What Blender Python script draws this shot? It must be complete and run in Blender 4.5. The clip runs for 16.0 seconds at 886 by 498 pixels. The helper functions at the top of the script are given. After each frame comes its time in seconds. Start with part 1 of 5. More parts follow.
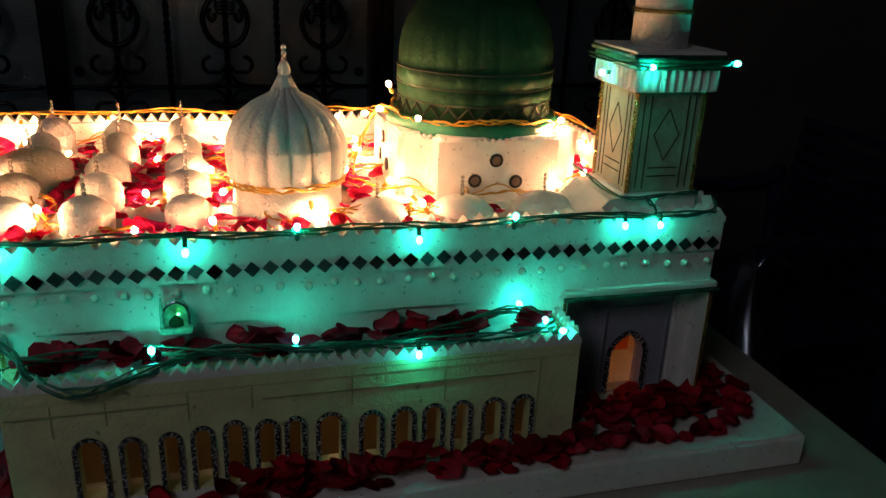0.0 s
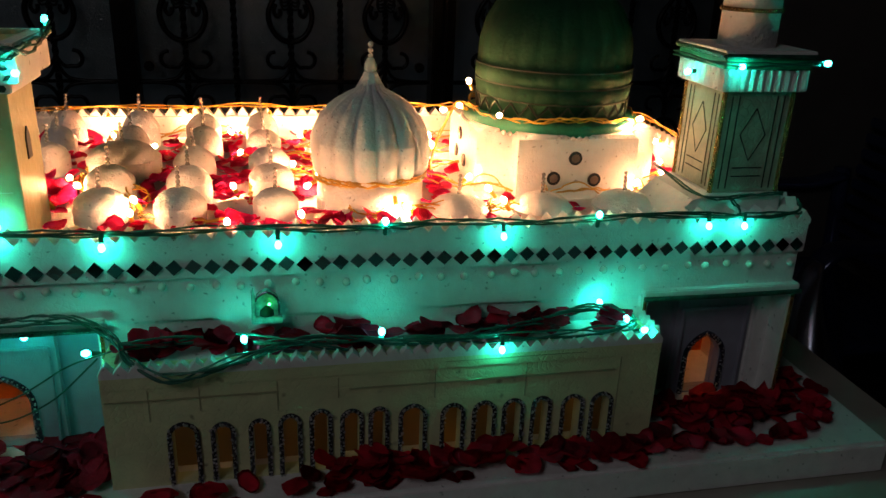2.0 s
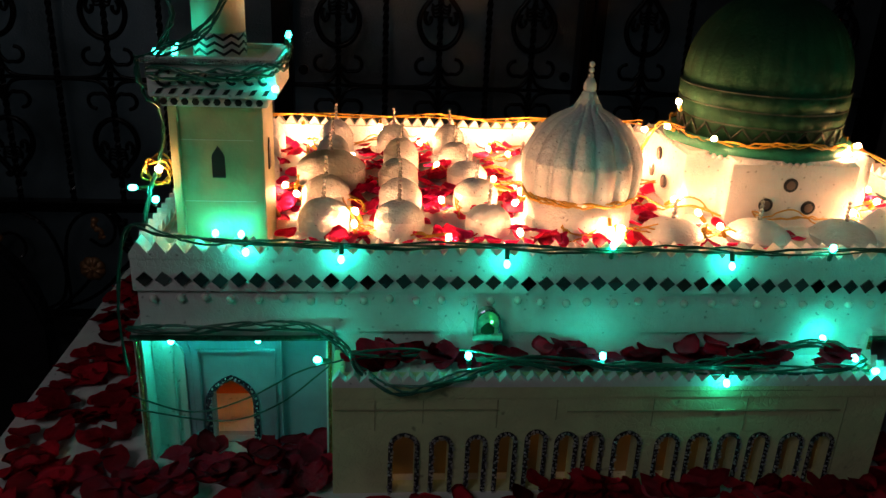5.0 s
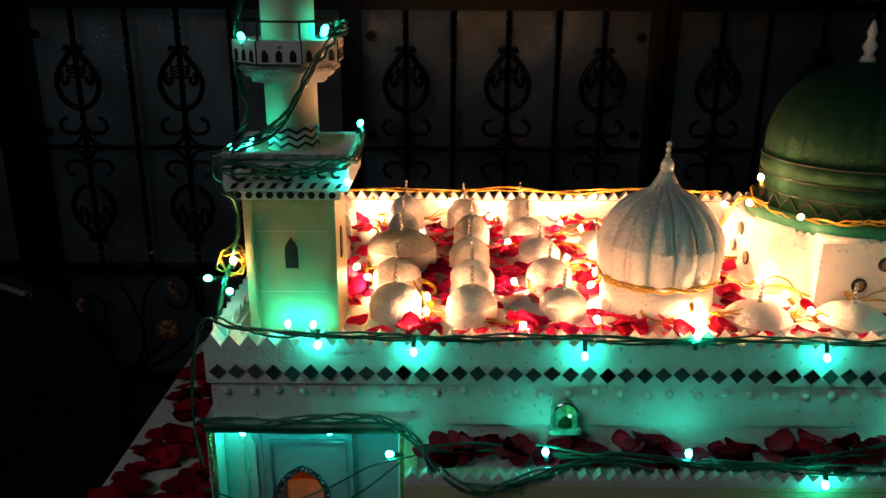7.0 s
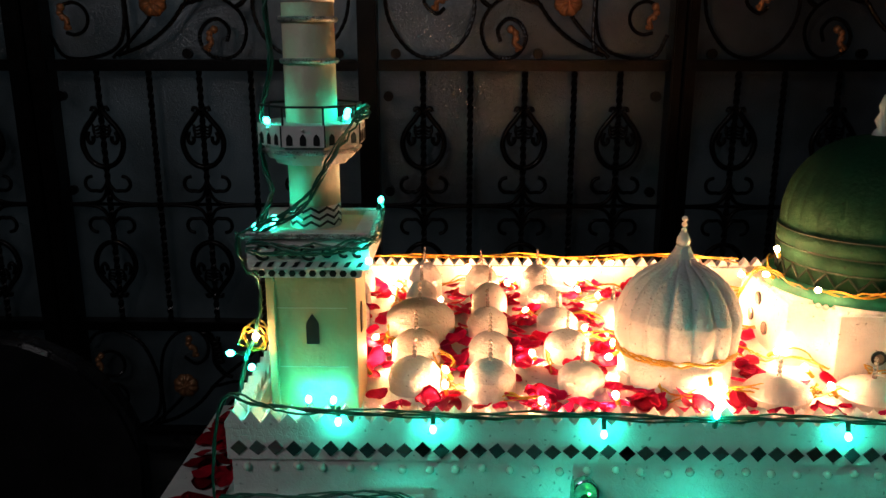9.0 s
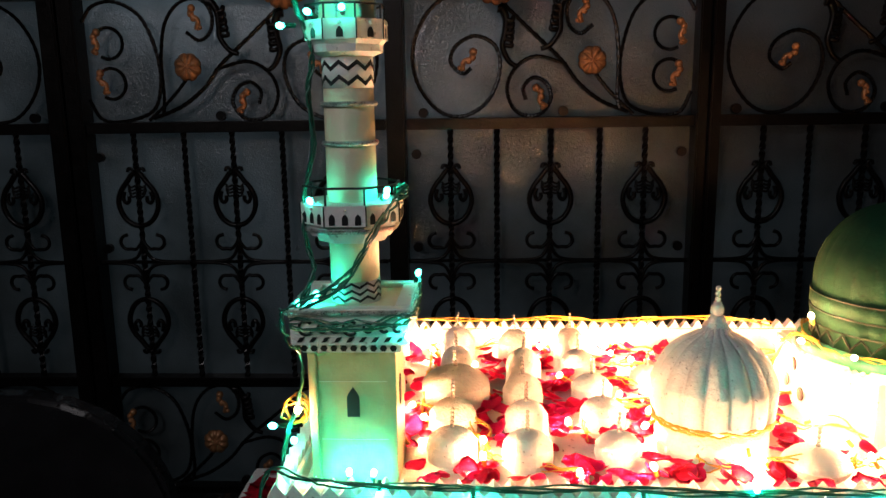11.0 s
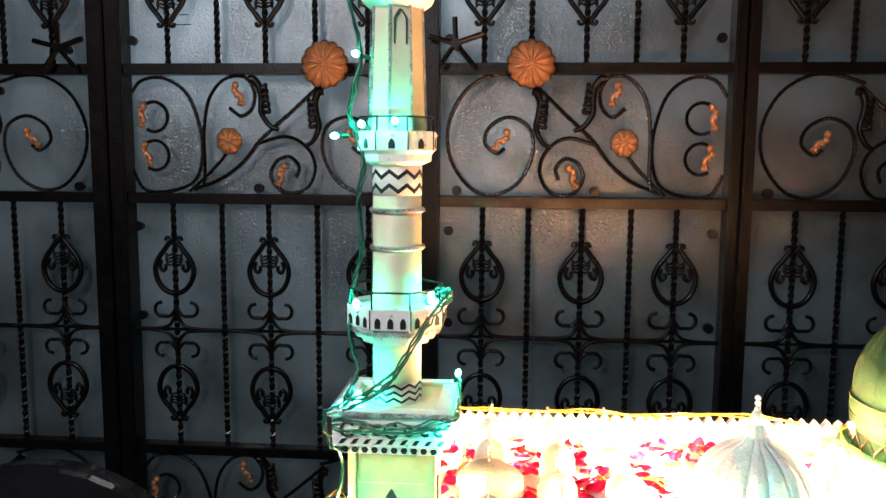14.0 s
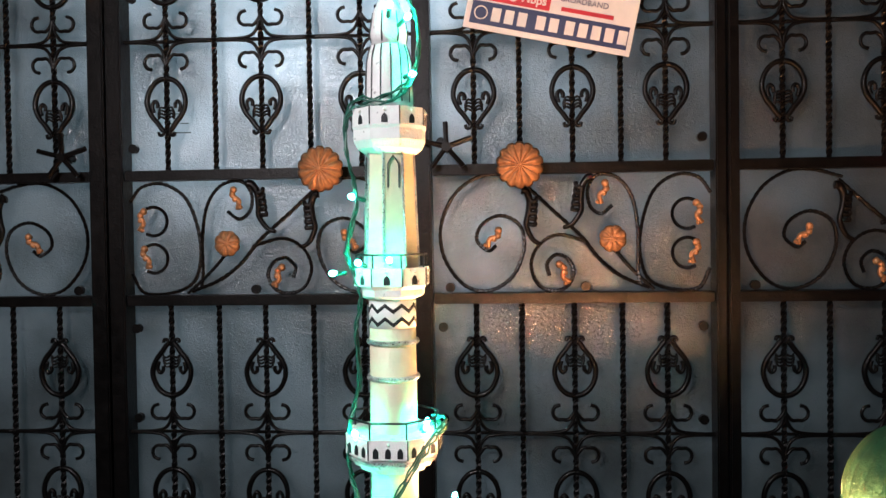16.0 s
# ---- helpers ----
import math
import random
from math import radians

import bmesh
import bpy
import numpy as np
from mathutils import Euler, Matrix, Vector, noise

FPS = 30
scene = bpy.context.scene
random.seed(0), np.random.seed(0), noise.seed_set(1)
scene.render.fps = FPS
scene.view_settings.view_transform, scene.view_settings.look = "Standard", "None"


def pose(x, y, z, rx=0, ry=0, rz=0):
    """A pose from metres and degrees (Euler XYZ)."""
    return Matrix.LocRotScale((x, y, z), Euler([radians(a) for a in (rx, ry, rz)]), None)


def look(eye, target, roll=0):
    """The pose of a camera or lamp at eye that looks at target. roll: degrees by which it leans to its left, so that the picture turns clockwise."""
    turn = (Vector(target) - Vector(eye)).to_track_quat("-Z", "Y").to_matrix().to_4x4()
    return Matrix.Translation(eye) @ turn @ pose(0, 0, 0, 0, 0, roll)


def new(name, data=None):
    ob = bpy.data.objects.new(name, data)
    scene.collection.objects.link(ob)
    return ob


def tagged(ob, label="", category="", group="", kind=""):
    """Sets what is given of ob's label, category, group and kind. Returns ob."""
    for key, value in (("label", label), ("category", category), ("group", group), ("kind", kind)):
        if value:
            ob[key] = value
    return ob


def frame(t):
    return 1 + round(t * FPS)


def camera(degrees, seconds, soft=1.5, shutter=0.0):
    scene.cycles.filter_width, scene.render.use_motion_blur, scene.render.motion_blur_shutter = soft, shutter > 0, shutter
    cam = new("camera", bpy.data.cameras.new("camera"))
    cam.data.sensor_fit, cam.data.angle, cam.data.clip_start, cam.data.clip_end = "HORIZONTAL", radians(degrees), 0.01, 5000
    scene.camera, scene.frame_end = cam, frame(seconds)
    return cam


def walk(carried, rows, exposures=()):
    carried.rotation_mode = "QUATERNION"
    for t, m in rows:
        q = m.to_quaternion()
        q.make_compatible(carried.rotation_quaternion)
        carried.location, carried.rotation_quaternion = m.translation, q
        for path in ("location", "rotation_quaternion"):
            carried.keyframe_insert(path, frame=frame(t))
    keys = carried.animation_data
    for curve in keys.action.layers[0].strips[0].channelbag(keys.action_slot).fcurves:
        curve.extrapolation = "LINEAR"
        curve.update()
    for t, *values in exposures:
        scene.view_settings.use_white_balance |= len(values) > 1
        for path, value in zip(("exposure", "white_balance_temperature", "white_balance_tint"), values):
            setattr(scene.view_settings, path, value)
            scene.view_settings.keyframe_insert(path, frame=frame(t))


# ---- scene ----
cam = camera(58.3, 16.0)
PATH = [
    (0, (0.006, -0.543, 0.39), (0.515, 1.256, -0.321), 2.4),
    (0.5, (-0.002, -0.544, 0.389), (0.471, 1.262, -0.328), 2.4),
    (1, (-0.009, -0.541, 0.39), (0.433, 1.27, -0.334), 2.4),
    (1.5, (-0.016, -0.54, 0.392), (0.404, 1.276, -0.334), 2.3),
    (2, (-0.025, -0.542, 0.391), (0.377, 1.278, -0.333), 2.3),
    (2.5, (-0.037, -0.544, 0.392), (0.34, 1.283, -0.329), 2.7),
    (3, (-0.057, -0.542, 0.394), (0.286, 1.291, -0.33), 2.4),
    (3.5, (-0.082, -0.539, 0.392), (0.233, 1.295, -0.341), 2.6),
    (4, (-0.105, -0.537, 0.392), (0.168, 1.3, -0.349), 3.0),
    (4.5, (-0.115, -0.53, 0.394), (0.095, 1.316, -0.347), 2.9),
    (5, (-0.118, -0.523, 0.4), (0.05, 1.332, -0.329), 2.5),
    (5.2, (-0.122, -0.521, 0.406), (0.027, 1.341, -0.31), 2.6),
    (7.3, (-0.123, -0.5, 0.426), (-0.134, 1.407, -0.177), 0.3),
    (7.5, (-0.124, -0.502, 0.429), (-0.14, 1.408, -0.163), 0.4),
    (8, (-0.126, -0.504, 0.436), (-0.152, 1.415, -0.125), 0.3),
    (8.5, (-0.126, -0.505, 0.442), (-0.159, 1.423, -0.092), 0.4),
    (9, (-0.125, -0.503, 0.446), (-0.165, 1.431, -0.06), -0.0),
    (11.5, (-0.137, -0.514, 0.475), (-0.248, 1.449, 0.106), -0.7),
    (12, (-0.138, -0.515, 0.48), (-0.254, 1.451, 0.134), -0.3),
    (12.5, (-0.138, -0.516, 0.486), (-0.261, 1.455, 0.169), -0.3),
    (13, (-0.139, -0.517, 0.493), (-0.268, 1.459, 0.209), -0.3),
    (13.5, (-0.14, -0.518, 0.497), (-0.28, 1.46, 0.24), 0.0),
    (14, (-0.148, -0.52, 0.502), (-0.309, 1.459, 0.263), 0.4),
    (14.5, (-0.149, -0.527, 0.512), (-0.323, 1.455, 0.306), 0.2),
    (15, (-0.146, -0.534, 0.524), (-0.318, 1.453, 0.377), -0.4),
    (15.5, (-0.144, -0.54, 0.533), (-0.307, 1.451, 0.432), -0.8),
    (16, (-0.144, -0.548, 0.543), (-0.293, 1.446, 0.504), -0.8),
]
walk(cam, [(t, look(eye, target, roll)) for t, eye, target, roll in PATH],
     [(0, -0.60), (1.5, -0.67), (3.5, -0.9), (5, -0.82), (7.5, -0.6), (9, -0.22), (11.5, 1.3), (12.5, 2.15), (13.5, 2.5), (14.5, 3.0), (16, 3.13)])

# ---- light ----
world = bpy.data.worlds.new("night")
scene.world = world
world.use_nodes = True
world.node_tree.nodes["Background"].inputs[0].default_value = (0.35, 0.45, 0.6, 1)
world.node_tree.nodes["Background"].inputs[1].default_value = 0.004


def area_lamp(name, eye, target, size, watts, colour):
    data = bpy.data.lights.new(name, "AREA")
    data.shape, data.size, data.energy, data.color = "SQUARE", size, watts, colour
    ob = new(name, data)
    ob.matrix_world = look(eye, target)
    return ob


# cool light of the house behind the frosted panes, and a weak ceiling light over the visitors
area_lamp("room_light_behind_panes", (-0.60, 1.74, 1.34), (-0.56, 1.27, 0.62), 0.4, 8.4, (0.87, 0.93, 1.0))
area_lamp("porch_ceiling_light", (-1.05, -1.3, 1.4), (-0.12, 0.1, 0.1), 0.6, 5.0, (0.98, 0.92, 0.96))


# ---- materials ----
def material(name, colour, rough=0.6, metal=0.0, spread=0.12, scale=60.0, bump=0.0, bump_scale=200.0,
             colour2=None, pieces=False, pits=0.0, emit=None, watts=0.0, cells=0.0, spec=0.5, island=False, coat=0.0):
    m = bpy.data.materials.new(name)
    m.use_nodes = True
    nt = m.node_tree
    n, l = nt.nodes, nt.links
    b = n["Principled BSDF"]
    b.inputs["Roughness"].default_value = rough
    b.inputs["Metallic"].default_value = metal
    b.inputs["Specular IOR Level"].default_value = spec
    b.inputs["Coat Weight"].default_value = coat
    if emit:
        b.inputs["Base Color"].default_value = (*colour, 1)
        b.inputs["Emission Color"].default_value = (*emit, 1)
        b.inputs["Emission Strength"].default_value = watts
        return m
    tc = n.new("ShaderNodeTexCoord")
    nz = n.new("ShaderNodeTexNoise")
    nz.inputs["Scale"].default_value, nz.inputs["Detail"].default_value = scale, 6
    l.new(tc.outputs["Object"], nz.inputs["Vector"])
    big = n.new("ShaderNodeTexNoise")
    big.inputs["Scale"].default_value, big.inputs["Detail"].default_value = scale / 7, 3
    l.new(tc.outputs["Object"], big.inputs["Vector"])
    add = n.new("ShaderNodeMath")
    add.operation = "MULTIPLY_ADD"
    l.new(nz.outputs[0], add.inputs[0])
    add.inputs[1].default_value = 0.5
    half = n.new("ShaderNodeMath")
    half.operation = "MULTIPLY"
    half.inputs[1].default_value = 0.5
    l.new(big.outputs[0], half.inputs[0])
    l.new(half.outputs[0], add.inputs[2])
    src = add.outputs[0]
    if island:
        info = n.new("ShaderNodeObjectInfo")
        mixr = n.new("ShaderNodeMath")
        mixr.operation = "MULTIPLY_ADD"
        geo = n.new("ShaderNodeNewGeometry")
        l.new(geo.outputs["Random Per Island"] if pieces else info.outputs["Random"], mixr.inputs[0])
        mixr.inputs[1].default_value = 0.5
        off = n.new("ShaderNodeMath")
        off.operation = "SUBTRACT"
        off.inputs[1].default_value = 0.25
        l.new(src, off.inputs[0])
        l.new(off.outputs[0], mixr.inputs[2])
        src = mixr.outputs[0]
    ramp = n.new("ShaderNodeValToRGB")
    ramp.color_ramp.elements[0].position, ramp.color_ramp.elements[1].position = 0.3, 0.72
    c2 = colour2 or tuple(c * (1 - 2.2 * spread) for c in colour)
    ramp.color_ramp.elements[0].color = (*c2, 1)
    ramp.color_ramp.elements[1].color = (*[min(1, c * (1 + spread)) for c in colour], 1)
    l.new(src, ramp.inputs[0])
    if pits:
        pv = n.new("ShaderNodeTexVoronoi")
        pv.inputs["Scale"].default_value = pits
        wob = n.new("ShaderNodeVectorMath")
        wob.operation = "MULTIPLY_ADD"
        l.new(nz.outputs["Color"], wob.inputs[0])
        wob.inputs[1].default_value = (0.012, 0.012, 0.012)
        l.new(tc.outputs["Object"], wob.inputs[2])
        l.new(wob.outputs[0], pv.inputs["Vector"])
        pr = n.new("ShaderNodeMapRange")
        pr.inputs["From Min"].default_value, pr.inputs["From Max"].default_value = 0.05, 0.17
        pr.inputs["To Min"].default_value = 0.45
        l.new(pv.outputs["Distance"], pr.inputs["Value"])
        dark = n.new("ShaderNodeMix")
        dark.data_type, dark.blend_type = "RGBA", "MULTIPLY"
        dark.inputs[0].default_value = 1.0
        l.new(ramp.outputs[0], dark.inputs[6])
        l.new(pr.outputs[0], dark.inputs[7])
        l.new(dark.outputs[2], b.inputs["Base Color"])
    else:
        l.new(ramp.outputs[0], b.inputs["Base Color"])
    rr = n.new("ShaderNodeMapRange")
    rr.inputs["To Min"].default_value, rr.inputs["To Max"].default_value = max(0.02, rough - 0.1), min(1, rough + 0.1)
    l.new(nz.outputs[0], rr.inputs["Value"])
    l.new(rr.outputs[0], b.inputs["Roughness"])
    if bump:
        bn = n.new("ShaderNodeBump")
        bn.inputs["Strength"].default_value, bn.inputs["Distance"].default_value = bump, 0.002
        t2 = n.new("ShaderNodeTexNoise")
        t2.inputs["Scale"].default_value, t2.inputs["Detail"].default_value = bump_scale, 4
        l.new(tc.outputs["Object"], t2.inputs["Vector"])
        h = t2.outputs[0]
        if cells:
            v = n.new("ShaderNodeTexVoronoi")
            v.feature = "DISTANCE_TO_EDGE"
            v.inputs["Scale"].default_value = cells
            l.new(tc.outputs["Object"], v.inputs["Vector"])
            mr = n.new("ShaderNodeMapRange")
            mr.inputs["From Max"].default_value = 0.12
            l.new(v.outputs["Distance"], mr.inputs["Value"])
            mx = n.new("ShaderNodeMath")
            mx.operation = "MULTIPLY_ADD"
            l.new(mr.outputs[0], mx.inputs[0])
            mx.inputs[1].default_value = 0.3
            l.new(t2.outputs[0], mx.inputs[2])
            h = mx.outputs[0]
        l.new(h, bn.inputs["Height"])
        l.new(bn.outputs[0], b.inputs["Normal"])
    return m


FOAM = material("white_foam", pits=115.0, colour=(0.78, 0.78, 0.77), rough=0.5, bump=0.28, bump_scale=260, cells=210, spread=0.08, scale=90)
FOAM_SMOOTH = material("white_foam_dome", pits=150.0, colour=(0.8, 0.79, 0.78), rough=0.6, bump=0.65, bump_scale=300, spread=0.1, scale=70)
CREAM = material("cream_painted_foam", (0.66, 0.68, 0.39), 0.42, bump=0.42, bump_scale=220, cells=190, pits=60.0, spread=0.1, scale=60)
# darker cream for the left tower: its dim light is in the colour
TOWER_SHADED = material("shaded_cream_card", (0.46, 0.43, 0.23), 0.45, bump=0.45, bump_scale=160, spread=0.14, scale=40)
IVORY = material("ivory_card", (0.68, 0.63, 0.46), 0.5, bump=0.3, bump_scale=200, spread=0.07, scale=60)
GREY_PANEL = material("grey_blue_painted_foam", (0.34, 0.35, 0.43), 0.55, bump=0.2, bump_scale=320, cells=330, spread=0.1, scale=80)
DOME_GREEN = material("dark_green_painted_foam", pits=80.0, colour=(0.005, 0.047, 0.021), rough=0.78, spec=0.2, bump=0.35, bump_scale=300, spread=0.2, scale=90)
GROOVE = material("dark_marker_line", (0.015, 0.03, 0.018), 0.7, spread=0.2)
RIM_GREEN = material("green_ribbon", (0.02, 0.22, 0.12), 0.4, spread=0.2, scale=200, bump=0.3, bump_scale=500)
BLACK = material("black_paint", (0.012, 0.014, 0.016), 0.4, spread=0.2)
# near-black base under a coat: the mirrors' dark reflections are in the colour
MIRROR = material("dark_painted_mirror", (0.03, 0.045, 0.05), 0.08, 0.0, spread=0.5, scale=30, spec=0.9, coat=1.0, island=True)
GLITTER = material("silver_glitter", (0.75, 0.78, 0.88), 0.3, 0.7, spread=0.4, scale=900, bump=1.0, bump_scale=1500)
GOLD_GLITTER = material("gold_glitter", (0.65, 0.45, 0.16), 0.25, 0.9, spread=0.4, scale=900, bump=1.0, bump_scale=1500)
GREEN_GLITTER = material("green_glitter", (0.02, 0.12, 0.08), 0.3, 0.4, spread=0.5, scale=900, bump=1.0, bump_scale=1500)
DARK_GLITTER = material("dark_blue_glitter", (0.13, 0.14, 0.2), 0.22, 0.8, spread=0.5, scale=1200, bump=1.0, bump_scale=1800)
PEARL = material("pearl_bead", (0.8, 0.77, 0.72), 0.12, 0.0, spread=0.05, coat=0.6)
CLEAR = material("clear_glass_bead", (0.86, 0.82, 0.76), 0.08, 0.0, spread=0.05, coat=1.0)
CLEAR.node_tree.nodes["Principled BSDF"].inputs["Transmission Weight"].default_value = 0.6
ORANGE = material("orange_card", (0.82, 0.21, 0.04), 0.7, spread=0.06, scale=40)
WIRE_GREEN = material("green_cable", (0.010, 0.11, 0.075), 0.35, spread=0.2, coat=0.3)
WIRE_YELLOW = material("yellow_cable", (0.75, 0.40, 0.05), 0.35, spread=0.2, coat=0.3)
PETAL = material("rose_petal", (0.58, 0.010, 0.035), 0.6, spec=0.2, spread=0.25, scale=120, colour2=(0.28, 0.004, 0.014), island=True, bump=0.3, bump_scale=300)
# brighter, pinker roof petals: part of their lamplit look is in the colour
PETAL_PINK = material("lit_pink_rose_petal", (0.88, 0.012, 0.16), 0.5, spec=0.25, pieces=True, spread=0.25, scale=120, colour2=(0.6, 0.006, 0.06), island=True, bump=0.4, bump_scale=300)
IRON = material("black_wrought_iron", (0.004, 0.0036, 0.0036), 0.36, spec=0.2, spread=0.4, scale=50, bump=0.4, bump_scale=160, coat=0.08)
COPPER = material("copper_painted_casting", (0.52, 0.25, 0.115), 0.4, 0.35, spread=0.25, scale=90, bump=0.3, bump_scale=200)
TABLE = material("cream_table_cloth", (0.38, 0.37, 0.32), 0.6, spread=0.1, scale=30, bump=0.2, bump_scale=300)
FLOOR = material("dark_stone_floor", (0.06, 0.055, 0.05), 0.4, spread=0.25, scale=6, bump=0.2, bump_scale=40)
WALL = material("dark_plaster", (0.09, 0.085, 0.08), 0.8, spread=0.2, scale=5, bump=0.3, bump_scale=60)
PLASTIC = material("black_plastic", (0.012, 0.012, 0.014), 0.25, spread=0.3, scale=20, coat=0.5)
CHROME = material("polished_blue_metal", (0.46, 0.50, 0.66), 0.2, 0.95, spread=0.2, scale=10)
BULB_GREEN = material("lit_green_bulb", (0.4, 1, 0.8), emit=(0.02, 1.0, 0.69), watts=170)
BULB_GREEN_DIM = material("dim_green_bulb", (0.4, 1, 0.8), emit=(0.02, 1.0, 0.69), watts=45)
BULB_WARM = material("lit_warm_bulb", (1, 0.8, 0.5), emit=(1.0, 0.44, 0.19), watts=760)
SIGN_RED = material("red_print", (0.55, 0.03, 0.05), 0.5, spread=0.05)
SIGN_WHITE = material("white_print", (0.75, 0.75, 0.76), 0.5, spread=0.04)
SIGN_NAVY = material("navy_print", (0.03, 0.05, 0.14), 0.5, spread=0.08)


def frosted():
    """Rain-textured glass that lets the house light through softly."""
    m = bpy.data.materials.new("frosted_glass")
    m.use_nodes = True
    nt = m.node_tree
    n, l = nt.nodes, nt.links
    b = n["Principled BSDF"]
    b.inputs["Base Color"].default_value = (0.06, 0.067, 0.067, 1)
    b.inputs["Roughness"].default_value = 0.2
    b.inputs["Specular IOR Level"].default_value = 1.0
    b.inputs["Coat Weight"].default_value, b.inputs["Coat Roughness"].default_value, b.inputs["Coat IOR"].default_value = 1.0, 0.15, 1.65
    tr = n.new("ShaderNodeBsdfTranslucent")
    tr.inputs[0].default_value = (0.45, 0.55, 0.6, 1)
    mix = n.new("ShaderNodeMixShader")
    mix.inputs[0].default_value = 0.4
    l.new(b.outputs[0], mix.inputs[1])
    l.new(tr.outputs[0], mix.inputs[2])
    l.new(mix.outputs[0], n["Material Output"].inputs[0])
    tc = n.new("ShaderNodeTexCoord")
    nz = n.new("ShaderNodeTexNoise")
    nz.inputs["Scale"].default_value, nz.inputs["Detail"].default_value, nz.inputs["Distortion"].default_value = 150, 4, 1.2
    l.new(tc.outputs["Object"], nz.inputs["Vector"])
    bn = n.new("ShaderNodeBump")
    bn.inputs["Strength"].default_value, bn.inputs["Distance"].default_value = 0.35, 0.005
    l.new(nz.outputs[0], bn.inputs["Height"])
    l.new(bn.outputs[0], b.inputs["Normal"])
    l.new(bn.outputs[0], b.inputs["Coat Normal"])
    l.new(bn.outputs[0], tr.inputs["Normal"])
    dirt = n.new("ShaderNodeTexNoise")
    dirt.inputs["Scale"].default_value, dirt.inputs["Detail"].default_value = 4, 8
    l.new(tc.outputs["Object"], dirt.inputs["Vector"])
    rp = n.new("ShaderNodeValToRGB")
    rp.color_ramp.elements[0].position, rp.color_ramp.elements[1].position = 0.35, 0.65
    rp.color_ramp.elements[0].color, rp.color_ramp.elements[1].color = (0.2, 0.25, 0.27, 1), (0.55, 0.62, 0.66, 1)
    l.new(dirt.outputs[0], rp.inputs[0])
    l.new(rp.outputs[0], tr.inputs[0])
    return m


FROSTED = frosted()


# ---- mesh helpers ----
def part(name, bm, mat, parent=None, label="", smooth=False):
    """Link a bmesh as one mesh object, under a thing or a part when one is given."""
    me = bpy.data.meshes.new(name)
    bmesh.ops.recalc_face_normals(bm, faces=bm.faces)
    bm.to_mesh(me)
    bm.free()
    me.materials.append(mat)
    if smooth:
        me.polygons.foreach_set("use_smooth", [True] * len(me.polygons))
    ob = new(name, me)
    if parent:
        ob.parent = parent
    if label:
        tagged(ob, label)
    return ob


def shared(name, me, m, parent=None):
    ob = new(name, me)
    if parent:
        ob.parent = parent
    ob.matrix_basis = m
    return ob


def mesh_of(bm, name, mat, smooth=False):
    me = bpy.data.meshes.new(name)
    bmesh.ops.recalc_face_normals(bm, faces=bm.faces)
    bm.to_mesh(me)
    bm.free()
    me.materials.append(mat)
    if smooth:
        me.polygons.foreach_set("use_smooth", [True] * len(me.polygons))
    return me


def empty(name, label, category, group="", at=(0, 0, 0)):
    ob = new(name)
    ob.location = at
    ob.empty_display_size = 0.02
    return tagged(ob, label, category, group)


def box(lo, hi, bevel=0.0, bm=None):
    bm2 = bmesh.new()
    bmesh.ops.create_cube(bm2, size=1)
    for v in bm2.verts:
        v.co = [lo[i] + (v.co[i] + 0.5) * (hi[i] - lo[i]) for i in range(3)]
    if bevel:
        bmesh.ops.bevel(bm2, geom=bm2.edges[:], offset=bevel, segments=2, affect="EDGES")
    return join(bm, bm2)


def join(bm, other):
    if bm is None:
        return other
    me = bpy.data.meshes.new("tmp")
    other.to_mesh(me)
    other.free()
    bm.from_mesh(me)
    bpy.data.meshes.remove(me)
    return bm


def lathe(profile, seg=32, at=(0, 0, 0), ribs=0, rib_depth=0.0, rib_hi=1e9, bm=None, turn=0.0):
    """Turn a profile of (radius, z) round the upright axis at a place; ribs press that many grooves into it."""
    b = bmesh.new()
    rings = []
    for r, z in profile:
        ring = []
        for i in range(seg):
            a = 2 * math.pi * i / seg + turn
            rr = r
            if ribs and z < rib_hi:
                rr = r * (1 - rib_depth * (1 - abs(math.sin(ribs * a / 2)) ** 0.55))
            ring.append(b.verts.new((at[0] + rr * math.cos(a), at[1] + rr * math.sin(a), at[2] + z)))
        rings.append(ring)
    for p, q in zip(rings, rings[1:]):
        for i in range(seg):
            b.faces.new((p[i], p[(i + 1) % seg], q[(i + 1) % seg], q[i]))
    b.faces.new(rings[0][::-1])
    b.faces.new(rings[-1])
    return join(bm, b)


def catmull(points, steps=8):
    pts = [Vector(p) for p in points]
    pts = [pts[0] * 2 - pts[1]] + pts + [pts[-1] * 2 - pts[-2]]
    out = []
    for i in range(1, len(pts) - 2):
        p0, p1, p2, p3 = pts[i - 1:i + 3]
        for k in range(steps):
            t = k / steps
            out.append(0.5 * (2 * p1 + (p2 - p0) * t + (2 * p0 - 5 * p1 + 4 * p2 - p3) * t * t + (3 * p1 - p0 - 3 * p2 + p3) * t ** 3))
    out.append(pts[-2])
    return out


